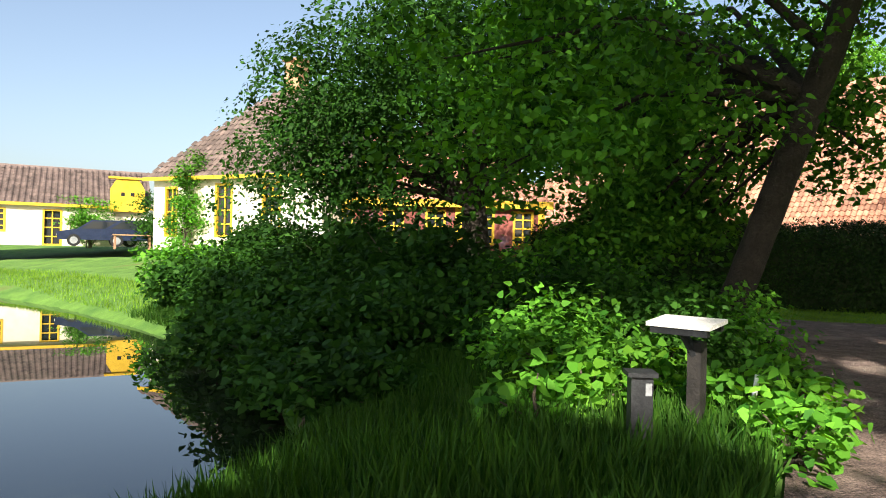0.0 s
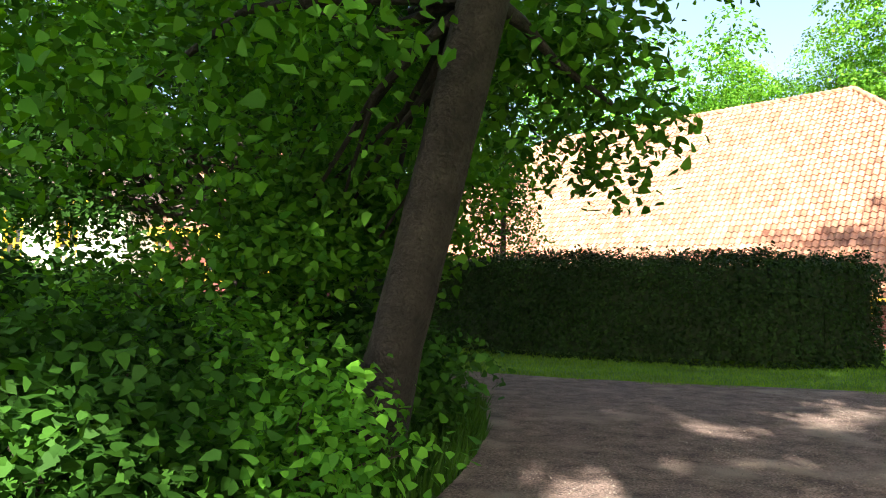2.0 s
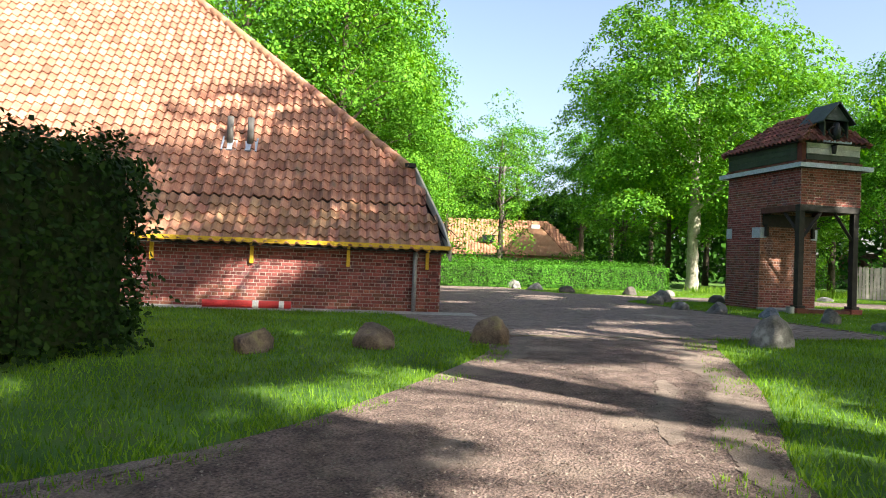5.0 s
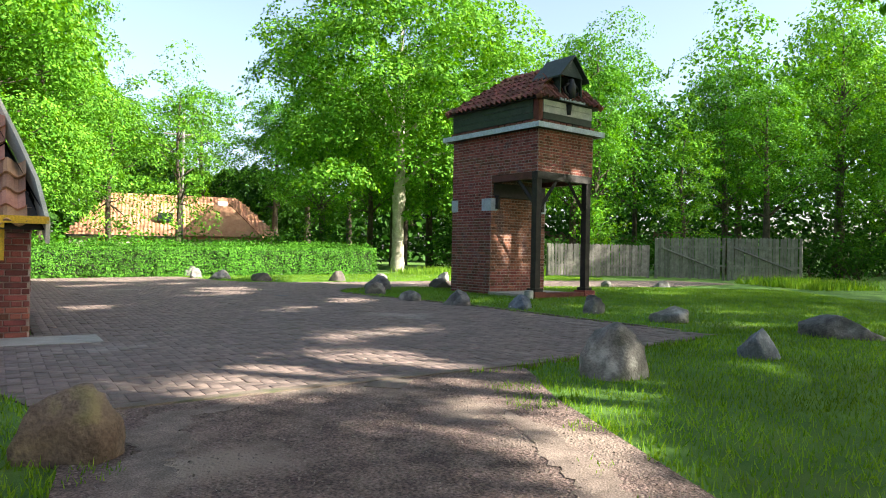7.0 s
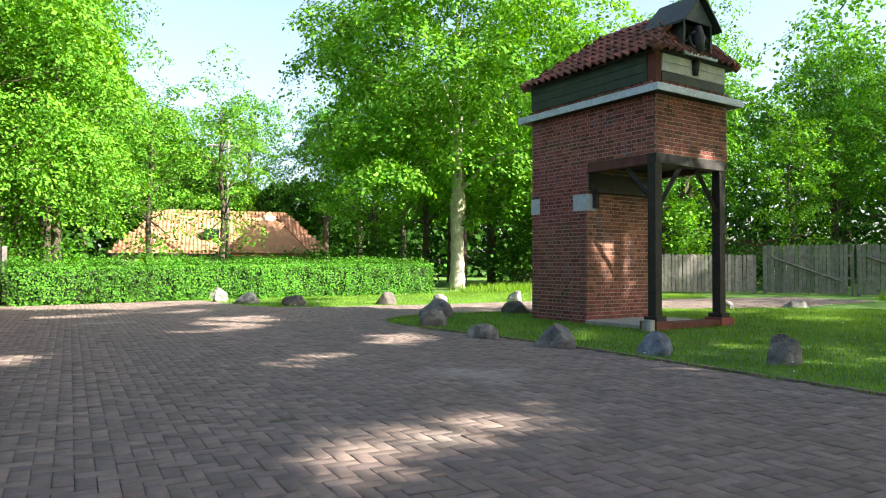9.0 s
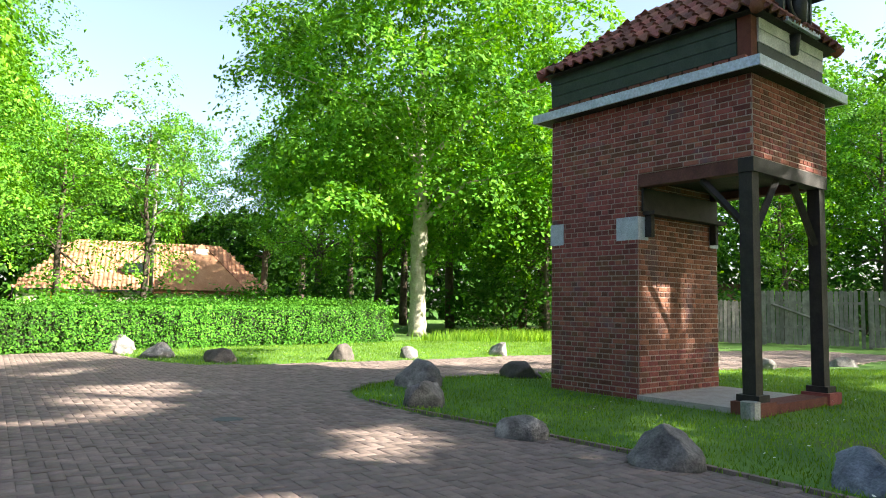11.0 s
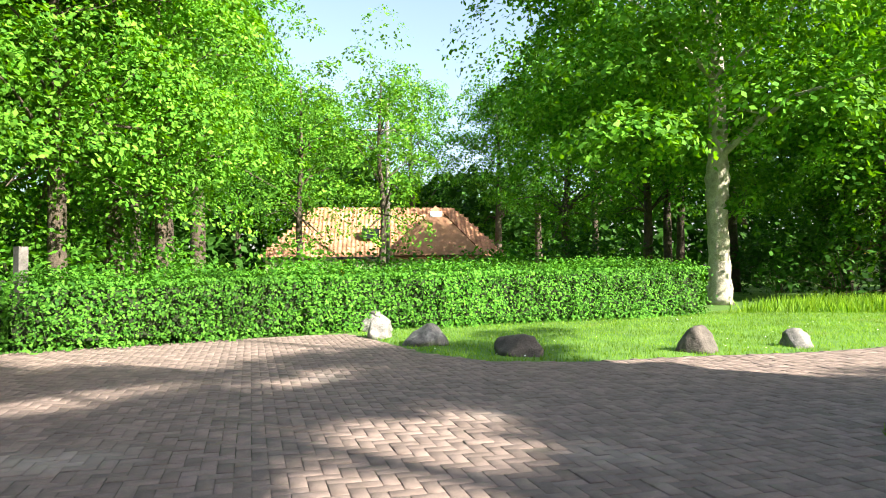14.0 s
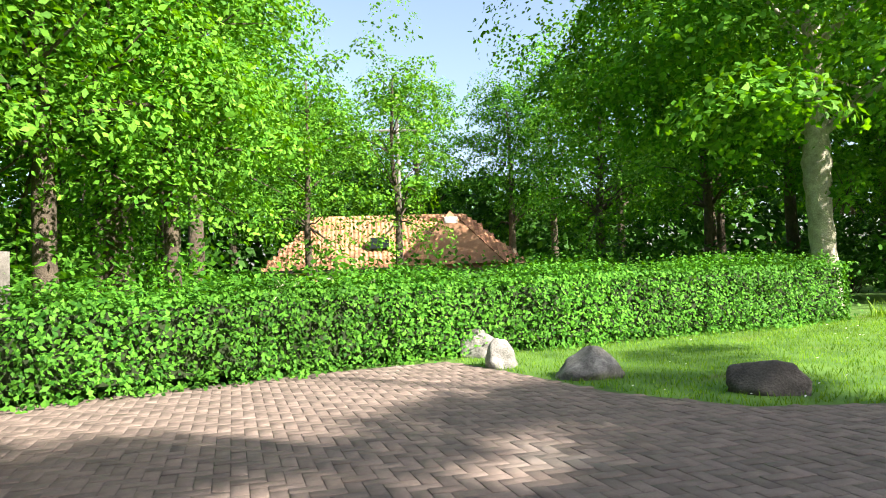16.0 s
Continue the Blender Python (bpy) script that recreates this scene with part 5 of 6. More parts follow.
part("front", MB().prism([(25.6, 2.0), (27.4, 2.0), (27.4, 3.3), (27.05, 3.9), (25.95, 3.9), (25.6, 3.3)], 0.0, 0.15, mc @ Matrix(((1, 0, 0, 0), (0, 0, 1, -0.35), (0, 1, 0, 0), (0, 0, 0, 1)))), M_YELLOW, do)
part("cheeks", MB().box((25.7, -0.15, 2.1), (27.3, 2.2, 3.7), mc), M_TILE_GREY, do)
part("cornice", MB().box((25.5, -0.45, 3.86), (27.5, 0.0, 3.98), mc), M_YELLOW, do)
for x in (26.15, 26.65):
    part("light_hole", MB().box((x, -0.37, 2.9), (x + 0.2, -0.34, 3.1), mc), M_RUBBER, do)
bush("climbing roses on a dark trellis by the coach house", tuple(mc @ Vector((24.6, -0.5, 0))), (1.9, 0.45, 3.0), 60, 60, M_LEAF, 0.14, 71, 0.5, name="climber")
bush("leafy climber covering part of the villa wall", tuple(mv @ Vector((2.4, -0.35, 0))), (0.9, 0.35, 4.6), 60, 70, M_LEAF, 0.14, 72, 0.5, name="climber")


def car(label, m, paint):
    c = thing("car", label, "car", m)
    body = [(-2.1, 0.35), (2.1, 0.35), (2.15, 0.75), (1.2, 0.92), (0.55, 1.40), (-1.2, 1.42), (-1.9, 0.95), (-2.12, 0.85)]
    mm = Matrix(((1, 0, 0, 0), (0, 0, 1, -0.85), (0, 1, 0, 0), (0, 0, 0, 1)))
    part("body", MB().prism(body, 0, 1.7, mm), paint, c)
    part("side_glass", MB().prism([(-1.65, 0.95), (1.05, 0.93), (0.48, 1.33), (-1.1, 1.35)], -0.006, 1.706, mm), M_GLASS, c)
    for x in (-1.35, 1.35):
        for y in (-0.86, 0.70):
            w = part("wheel", MB().tube([(x, y, 0.32), (x, y + 0.18, 0.32)], [0.32, 0.32], 18), M_RUBBER, c)
            part("rim", MB().tube([(x, y - 0.006, 0.32), (x, y + 0.186, 0.32)], [0.19, 0.19], 12), M_ZINC, w)
    part("headlight", MB().box((2.02, -0.75, 0.6), (2.17, -0.4, 0.74)), M_WHITE, c)
    return c


car("dark blue parked car in front of the coach house", mc @ Matrix.Translation((25.2, -2.0, 0.0)) @ Matrix.Rotation(math.pi, 4, "Z"), M_CAR)
car("dark parked car beside the garden tables", mc @ Matrix.Translation((27.2, -2.6, 0.0)), M_CAR)
tb = thing("garden_table", "small brown wooden garden table on the lawn", "table", mc @ Matrix.Translation((26.5, -5.0, -0.1)))
part("tabletop", MB().box((-0.9, -0.45, 0.70), (0.9, 0.45, 0.75)), M_TILE, tb)
for x in (-0.8, 0.8):
    for y in (-0.35, 0.35):
        part("leg", MB().box((x - 0.04, y - 0.04, 0), (x + 0.04, y + 0.04, 0.70)), M_TILE, tb)
bush("round clipped dark shrub beside the villa", tuple(mc @ Vector((27.6, -4.5, 0))), (1.3, 1.3, 3.0), 50, 60, M_LEAF_DARK, 0.16, 73, 0.7)

# service wing behind the first hedge
wing, mw = gable_house("service_wing", "brick service wing with yellow eaves and pale roof", (-9.2, 25.75), (10.3, 1.1), 10.4, 9.0, 0.0, 3.7, 7.4, M_BRICK, M_TILE,
                       hip=3.6, windows=((1.2, 1.6, 0.9, 1.5), (3.4, 1.6, 0.9, 1.5), (5.2, 1.6, 0.9, 1.5), (7.3, 1.6, 0.9, 1.5), (9.0, 1.6, 0.9, 1.5)), over=0.3)
part("cornice", MB().box((-0.3, -0.34, 3.2), (10.7, -0.005, 3.48), mw), M_YELLOW, wing)
for x in (0.02, 6.5, 10.1):
    part("pilaster", MB().box((x, -0.06, 0), (x + 0.28, -0.003, 3.19), mw), M_YELLOW, wing)
for x in (5.2, 6.9):
    part("roof_light", MB().box((x, 1.6, 5.05), (x + 0.7, 2.3, 5.12), mw), M_GLASS, wing)
fp = thing("flag_pole", "slim pale pole rising behind the service wing", "pole")
part("pole", MB().tube([(0.5, 31, 0), (0.5, 31, 10.5)], [0.07, 0.05], 8), M_WHITE, fp, smooth=True)

# farmhouse beyond the hedge
VR = (0.562, -0.827)
VF = (0.827, 0.562)
farm, mf = gable_house("farmhouse", "orange tiled farmhouse behind trees", (59.4, 49.4), VR, 16.0, 9.0, 0.0, 2.15, 5.7, M_CREAM, M_TILE_ORANGE, hip=3.0, windows=((2.0, 0.6, 1.0, 1.2), (5.0, 0.6, 1.0, 1.2)), eave_mat=M_DARKWOOD)
part("skylight", MB().box((6.4, 0.9, 3.25), (7.6, 1.75, 3.95), mf), M_GLASS, farm, "blue-grey roof window")
annex, ma = gable_house("farmhouse_wing", "hipped wing of the orange tiled farmhouse standing forward", (65.3, 36.2), VF, 7.0, 5.8, 0.0, 2.1, 5.3, M_CREAM, M_TILE_SHADED, hip=1.5, eave_mat=M_DARKWOOD)
# thin overlay on the front hip: its lighter tile colour paints the sunlit side
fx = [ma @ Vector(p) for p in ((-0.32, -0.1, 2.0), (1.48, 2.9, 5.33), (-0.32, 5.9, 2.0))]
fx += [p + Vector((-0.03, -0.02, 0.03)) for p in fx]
part("hip_face", MB().add(fx, [(0, 1, 2), (5, 4, 3), (0, 3, 4, 1), (1, 4, 5, 2), (2, 5, 3, 0)]), M_TILE_ORANGE, annex, "front hip in the lighter tile colour for sunlight")
part("gablet", MB().box((1.02, 2.5, 4.5), (1.16, 3.3, 4.95), ma), M_WHITE, annex, "small white gablet board")
up_ = thing("utility_pole", "tall grey wooden utility pole with crossarm", "pole")
part("pole", MB().tube([(61.5, 41.0, -0.2), (61.5, 41.0, 12.0)], [0.14, 0.10], 10), M_FENCE, up_, smooth=True)
part("crossarm", MB().tube([(60.7, 42.2, 10.0), (62.3, 39.8, 10.0)], [0.07, 0.07], 6), M_FENCE, up_)
for i, (x, y, w_) in enumerate(((84, 14, 9), (90, 22, 6), (80, 2, 7))):
    gable_house("far_house", "pale house glimpsed between the trunks of the wood", (x, y), (0.2, -1.0), w_, 7, 0, 2.2, 3.6, M_CREAM, M_TILE_DARK, windows=((1.5, 0.8, 1.2, 1.2),))

# ---------------------------------------------------------------- sign at the water
sg_ = thing("info_sign", "slanted pale information panel on a dark post", "sign", Matrix.Translation((0.19, 1.68, 0)) @ Matrix.Rotation(radians(-41), 4, "Z"))
part("post", MB().box((0.0, 0.02, -0.2), (0.10, 0.12, 0.68)), M_DARKWOOD, sg_)
part("arm", MB().tube([(0.06, 0.06, 0.55), (-0.04, -0.02, 0.78)], [0.035, 0.035], 6), M_DARKMETAL, sg_)
tilt = Matrix.Translation((0, 0, 0.80)) @ Matrix.Rotation(radians(7), 4, "X")
part("panel", MB().box((-0.235, -0.15, 0.0), (0.235, 0.15, 0.03), tilt), M_SIGN, sg_, "pale grey panel")
part("panel_frame", MB().box((-0.21, -0.14, -0.05), (0.21, -0.09, -0.002), tilt).box((-0.21, 0.09, -0.05), (0.21, 0.14, -0.002), tilt), M_DARKMETAL, sg_)
bo = thing("bollard", "short dark metal bollard with a sloped cap", "bollard", Matrix.Translation((-0.22, 1.25, 0)))
part("shaft", MB().box((-0.07, -0.07, -0.2), (0.07, 0.07, 0.50)), M_DARKMETAL, bo)
part("cap", MB().box((-0.095, -0.095, 0.50), (0.095, 0.095, 0.53)), M_DARKMETAL, bo)
part("sticker", MB().box((0.02, -0.076, 0.38), (0.06, -0.071, 0.46)), M_ZINC, bo)
st = thing("stake", "short white marker stake among leaves", "stake")
part("stake", MB().tube([(0.72, 1.9, 0.0), (0.78, 1.92, 0.42)], [0.02, 0.018], 6), M_WHITE, st)
single("paving_slab", MB().box((17.35, 11.3, -0.05), (17.75, 11.6, 0.012)), M_SANDY, "pale mossy concrete slab at the paving's edge", "slab")
mh = thing("drain_cover", "round iron drain cover in the paving", "drain")
part("cover", MB().tube([(27.2, 16.8, -0.03), (27.2, 16.8, 0.008)], [0.13, 0.13], 20), M_DARKMETAL, mh)
part("rim", MB().tube([(27.2, 16.8, -0.04), (27.2, 16.8, 0.006)], [0.16, 0.16], 20), M_DARKMETAL, mh)

# ---------------------------------------------------------------- boulders
for i, (x, y, w, d, h, k, lab) in enumerate((
        (12.2, 13.7, 0.60, 0.50, 0.34, 1, "mossy brown boulder lying in the grass"), (13.6, 13.15, 0.58, 0.52, 0.44, 1, "rounded brown boulder in the lawn by the barn"), (15.2, 12.5, 0.52, 0.5, 0.46, 1, "upright brown boulder at the lane's edge"),
        (18.58, 9.66, 0.70, 0.64, 0.54, 2, "large pale grey and brown boulder at the grass tip"), (20.2, 8.0, 0.42, 0.42, 0.40, 3, "angular blue-grey boulder in the lawn"), (22.8, 6.4, 1.1, 0.7, 0.40, 0, "broad low grey boulder in the lawn"),
        (24.15, 8.45, 0.68, 0.5, 0.34, 2, "flat-topped pale boulder beside the paving"), (25.3, 9.7, 0.44, 0.42, 0.42, 0, "small upright grey boulder"), (25.85, 11.1, 0.62, 0.5, 0.34, 3, "low blue-grey boulder at the kerb"),
        (26.25, 12.45, 0.66, 0.55, 0.38, 0, "pointed grey boulder at the kerb"), (27.1, 13.65, 0.52, 0.45, 0.30, 0, "low grey boulder at the kerb"), (28.85, 15.0, 0.58, 0.5, 0.44, 0, "grey boulder near the lawn's corner"),
        (30.95, 15.65, 0.92, 0.8, 0.48, 0, "big rounded grey boulder at the lawn's corner"), (32.85, 14.2, 0.88, 0.5, 0.36, 4, "long dark boulder behind the tower lawn"),
        (35.95, 24.45, 0.66, 0.6, 0.46, 2, "whitish boulder against the hedge"), (34.95, 23.66, 0.46, 0.42, 0.42, 2, "small pale boulder against the hedge"), (34.35, 22.35, 0.80, 0.74, 0.38, 0, "pale grey low boulder in the grass"),
        (33.8, 20.5, 0.84, 0.55, 0.42, 4, "dark flat-topped boulder in the grass"), (35.25, 18.4, 0.62, 0.5, 0.46, 4, "dark grey speckled boulder in the grass"), (36.6, 17.15, 0.68, 0.5, 0.32, 0, "low grey boulder in the grass"),
        (38.5, 15.2, 0.66, 0.5, 0.46, 2, "white pointed boulder in the grass"), (40.4, 13.35, 0.85, 0.6, 0.50, 2, "pale boulder near the wood"), (41.7, 12.0, 0.7, 0.5, 0.3, 2, "low pale boulder near the wood"),
        (36.8, 9.1, 0.5, 0.45, 0.26, 2, "small pale boulder behind the tower"), (38.3, 7.05, 0.7, 0.5, 0.28, 2, "low pale boulder on the lawn"))):
    boulder(lab, x, y, w, d, h, k, 100 + i, turn=(i * 47) % 180, taper=0.13 if h > 0.5 else 0.0)

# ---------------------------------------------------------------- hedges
hedge("hedge", "tall clipped beech hedge, leaves coloured dark for tree shade", HEDGE_A, 1.6, 2.05, M_LEAF_BEECH_SHADED, 0.08, 980, 31, shoots=150, rough=0.12)
hedge("hedge", "bright green clipped hornbeam hedge along the court", HEDGE_B, 1.1, 1.02, M_LEAF_HEDGE, 0.072, 1050, 32, shoots=22, rough=0.10, rise=0.2)

# ---------------------------------------------------------------- trees
# leaning lime at the water's edge
cA = np.concatenate((crown_points((0.9, -0.9, 7.2), (4.7, 5.0, 4.0), 225, 41, 0.35, -0.8), crown_points((-1.8, 0.4, 3.6), (2.6, 3.0, 1.9), 90, 42, 0.3, -0.9), crown_points((1.7, 0.9, 3.3), (1.5, 1.8, 0.9), 34, 43, 0.3, -0.9), crown_points((-0.1, 3.7, 3.0), (1.8, 1.5, 1.2), 46, 49, 0.3, -0.9)))
cA = cA[~((cA[:, 2] < 3.0) & (cA[:, 0] > 0.6) & (cA[:, 1] < -0.6))]
cA = np.concatenate((cA, crown_points((-0.15, 1.3, 1.9), (0.75, 0.7, 0.6), 26, 55, 0.2, -0.95), crown_points((-0.9, 1.2, 2.0), (0.8, 0.8, 0.6), 24, 56, 0.2, -0.95)))
cA = cA[~((cA[:, 2] < 5.2) & (cA[:, 0] - 0.48 > (cA[:, 1] + 5.44) * 0.27 + 0.1))]        # the lane side is lifted
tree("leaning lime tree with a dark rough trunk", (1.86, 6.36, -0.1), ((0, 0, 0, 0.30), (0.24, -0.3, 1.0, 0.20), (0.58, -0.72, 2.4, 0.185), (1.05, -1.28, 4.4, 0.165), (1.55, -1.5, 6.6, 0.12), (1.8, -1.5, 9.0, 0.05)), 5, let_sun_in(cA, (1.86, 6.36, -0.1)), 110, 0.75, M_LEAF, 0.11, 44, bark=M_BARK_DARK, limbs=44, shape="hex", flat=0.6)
# lime overhanging the lane, its trunk beside the verge
cD = np.concatenate((crown_points((0.3, 1.0, 9.2), (5.6, 5.2, 5.0), 140, 141, 0.4, -0.8), crown_points((-0.2, 4.2, 5.2), (2.4, 1.5, 1.3), 34, 142, 0.3, -0.9)))
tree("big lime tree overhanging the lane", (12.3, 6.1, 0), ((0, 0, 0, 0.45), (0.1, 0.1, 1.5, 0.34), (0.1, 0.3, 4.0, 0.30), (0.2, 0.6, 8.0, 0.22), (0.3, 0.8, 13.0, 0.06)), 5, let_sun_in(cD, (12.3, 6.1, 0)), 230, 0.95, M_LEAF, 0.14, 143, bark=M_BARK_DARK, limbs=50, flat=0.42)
# dense round tree over the bank
cB = np.concatenate((crown_points((-0.2, -0.5, 5.3), (4.7, 4.6, 2.5), 180, 45, 0.55, -0.5), crown_points((2.4, 0, 5.8), (3.5, 3.6, 2.9), 80, 46, 0.5, -0.5), crown_points((-3.4, -1.0, 3.6), (2.3, 2.4, 1.6), 60, 48, 0.4, -0.9)))
cB = cB[~((np.abs(cB[:, 0] - 0.6) < 2.2) & (cB[:, 2] < 4.3))]
tree("broad dark round-headed tree beside the water", (-1.5, 15.6, 0), ((0, 0, 0, 0.46), (-0.1, 0, 1.5, 0.36), (-0.2, 0, 3.0, 0.33), (-0.1, -0.1, 5.2, 0.2), (-0.3, 0, 7, 0.06)), 5, cB, 300, 1.3, M_LEAF_BANK_SHADED, 0.14, 47, bark=M_BARK_DARK, limbs=40, flat=0.55, dome=True, droop=0.5)
# sycamore with pale bare trunk
cC = crown_points((0, 0, 10.6), (6.9, 6.9, 7.2), 165, 51, 0.45, -0.94)
cC = np.concatenate((cC, crown_points((0, 0, 6.9), (6.0, 6.0, 2.0), 60, 54, 0.4, -0.95)))
cC = cC[~((np.hypot(cC[:, 0], cC[:, 1]) < 3.6) & (cC[:, 0] < 1.2) & (cC[:, 2] < 7.8))]
tree("tall sycamore with a pale knobbly trunk", (47.95, 19.65, 0), ((0, 0, 0, 0.42), (0.05, 0, 1.2, 0.33), (0.15, 0.05, 2.8, 0.31), (0.30, 0.05, 4.0, 0.38), (0.15, 0, 5.0, 0.29), (0.1, 0, 8.0, 0.22), (0, 0, 13, 0.08)), 5, cC, 520, 1.95, M_LEAF_FRESH, 0.20, 52, bark=M_BARK_PALE, limbs=12, flat=0.5, droop=0.55, dome=True)
bush("tuft of fresh shoots on the pale trunk", (48.25, 19.0, 2.6), (0.6, 0.5, 1.6), 14, 22, M_LEAF_FRESH, 0.22, 53, 0.4, name="shoots")


def wood_tree(kind, seed):
    h = (13, 16, 11, 9, 15.5, 22)[kind]
    r = (3.6, 4.4, 3.0, 2.3, 4.6, 6.2)[kind]
    low = (0.22, 0.26, 0.10, 0.2, 0.30, 0.16)[kind]
    tr = (0.24, 0.26, 0.2, 0.13, 0.24, 0.4)[kind]
    c = crown_points((0, 0, h * (0.5 + low / 2)), (r, r, h * (0.5 - low / 2) * 1.05), (95, 110, 85, 75, 70, 150)[kind], seed, 0.3, -0.95)
    c[:, :2] *= np.clip(1.25 - 0.75 * c[:, 2:3] / h, 0.45, 1.0)                  # narrower towards the top
    return tree(("slender broadleaf tree at the wood's edge", "tall broadleaf tree of the wood", "young fresh green broadleaf tree", "thin young tree with open crown", "tall broadleaf tree deep in the wood", "big old broadleaf tree with a thick brown trunk")[kind], (0, 0, 0),
                ((0, 0, 0, tr * 1.15), (0.1, 0.05, h * 0.3, tr * 0.8), (-0.1, 0.1, h * 0.55, tr * 0.55), (0.05, 0, h * 0.84, 0.03)), 5, c, (185, 205, 230, 100, 90, 230)[kind], (1.2, 1.35, 1.1, 0.8, 1.45, 1.6)[kind],
                (M_LEAF, M_LEAF_FRESH, M_LEAF_FRESH, M_LEAF_FRESH, M_LEAF, M_LEAF)[kind], (0.155, 0.17, 0.13, 0.135, 0.30, 0.19)[kind], seed, limbs=30, group="trees of the wood", flat=0.55, droop=0.45, dome=True)


protos = [wood_tree(k, 60 + k) for k in range(6)]
rngT = random.Random(11)
SPOTS = []
for x, y, k, s in ((66.0, 51.0, 0, 1.3), (71.0, 45.0, 0, 1.35), (74.0, 39.0, 0, 1.25), (62.5, 55.0, 0, 1.25), (34.4, 32.2, 2, 1.1), (37.0, 33.8, 2, 1.15), (31.6, 33.6, 2, 1.2), (36.5, 35.5, 1, 1.1), (41.0, 36.5, 0, 1.15), (33.0, 35.0, 2, 1.15), (29.5, 36.0, 2, 1.1), (37.5, 32.5, 2, 0.95), (54.4, 42.0, 3, 1.55), (57.7, 39.0, 3, 1.6), (43.5, 42.8, 5, 1.0), (51.0, 46.3, 5, 1.0), (36.0, 41.5, 5, 0.95), (61.0, 29.0, 2, 1.25), (62.5, 24.0, 1, 0.9),
                   (27.0, 42.0, 1, 1.05), (22.0, 44.0, 1, 1.1), (33, 45, 1, 1.1), (17, 47, 0, 1.2), (12, 50, 1, 1.15), (6, 48, 1, 1.2), (0, 50, 1, 1.1), (39, 47, 0, 1.2), (24, 50, 1, 1.2), (-6, 46, 0, 1.2), (47, 46, 0, 1.1),
                   (66, 24, 1, 1.0), (70, 30, 1, 1.05), (75, 36, 0, 1.2), (68, 58, 1, 1.0), (76, 54, 1, 1.0), (60, 60, 0, 1.2), (52, 58, 1, 1.0)):
    SPOTS.append((x, y, k, s))
for i in range(17):                                   # the wood behind the tower
    a, b = i % 6, i // 6
    SPOTS.append((54 + b * 5.2 + rngT.uniform(-1.8, 1.8), -13 + a * 7.0 + rngT.uniform(-2, 2), rngT.choice((0, 1, 1, 0, 2)), rngT.uniform(0.85, 1.15)))
for x, y, k, s in ((50, -8, 2, 1.1), (46, -12, 1, 1.0), (40, -13, 1, 1.05), (34, -14, 1, 1.0), (28, -13, 0, 1.1), (51, 14.5, 3, 1.0), (53.5, 10.5, 0, 0.9), (52.5, 4.5, 3, 1.0), (56, 16, 2, 0.9)):
    SPOTS.append((x, y, k, s))
# the row south of the lane, whose shade falls on it
SPOTS += [(26.5, 33.5, 1, 1.3), (31.5, 31.8, 1, 1.15)]
for i, (x, y, h, r) in enumerate(((-3.85, -5.6, 11.0, 4.6), (-4.4, -10.5, 17.0, 5.2), (1.3, -9.5, 25.0, 5.4), (2.6, -13.5, 26.0, 5.4), (2.7, -5.0, 23.0, 5.2), (7.6, -0.6, 15.5, 4.8), (11.5, -6.0, 17.0, 5.0), (17.2, 2.2, 18.0, 5.0), (16.0, -4.5, 17.0, 5.0), (20.5, -7.0, 18.0, 5.0), (21.5, -0.5, 18.0, 4.8), (26.5, -1.0, 19.5, 5.2), (31.0, 0.5, 19.5, 5.0), (24.3, 1.8, 19.0, 4.8), (29.0, -8.0, 18.0, 5.0))):
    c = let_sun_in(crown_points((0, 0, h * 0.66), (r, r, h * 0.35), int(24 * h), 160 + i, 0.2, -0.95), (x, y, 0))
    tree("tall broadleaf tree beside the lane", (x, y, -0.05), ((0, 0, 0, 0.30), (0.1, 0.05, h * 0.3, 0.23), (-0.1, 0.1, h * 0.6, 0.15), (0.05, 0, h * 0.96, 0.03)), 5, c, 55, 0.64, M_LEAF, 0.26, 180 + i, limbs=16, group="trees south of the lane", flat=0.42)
SPOTS = [(x, y, 4 if k not in (3, 5) and (k != 0 or y < 60) and ((y > 46.5 and s < 1.25) or (x > 63 and s < 1.25) or y < -9) else k, s) for x, y, k, s in SPOTS]
used = [False] * 6
for x, y, k, s in SPOTS:
    m = pose(x, y, float(ground_z(x, y)) - 0.05, 0, 0, rngT.uniform(0, 360)) @ Matrix.Diagonal((s, s, s * rngT.uniform(0.92, 1.12), 1))
    if used[k]:
        ob = copy_thing(protos[k], Matrix.Identity(4))
    else:
        ob, used[k] = protos[k], True
    ob.matrix_basis = m
bush("small fresh green tree in front of the wood", (50.2, 9.2, 0), (1.2, 1.2, 4.6), 50, 40, M_LEAF_FRESH, 0.2, 81, 0.7)
# the wood's depth, far off
rngW = np.random.default_rng(77)
nW = 100000
aW, rW = rngW.uniform(radians(-75), radians(112), nW), rngW.uniform(48, 66, nW)
hW = rngW.uniform(0, 1, nW) ** 0.9 * (10.0 + 7.0 * np.clip((0.25 - aW) * 3, 0, 1) + 2.5 * np.sin(aW * 9) + 1.6 * np.sin(aW * 23 + 1))
pW = np.stack((34 + rW * np.cos(aW), 14 + rW * np.sin(aW), hW), 1)
okW = ~((pW[:, 0] < 15) & (pW[:, 1] < 55))
vW, fW = leaf_verts(pW[okW], rngW.normal(size=(int(okW.sum()), 3)) * 0.6 + np.array((-0.4, -0.3, 0.6)), 0.8, rngW)
tagged(new("far_woods", np_mesh("far_woods", vW, fW, M_LEAF_DARK)), "dense dark broadleaf wood in the distance", "woods", kind="stuff")
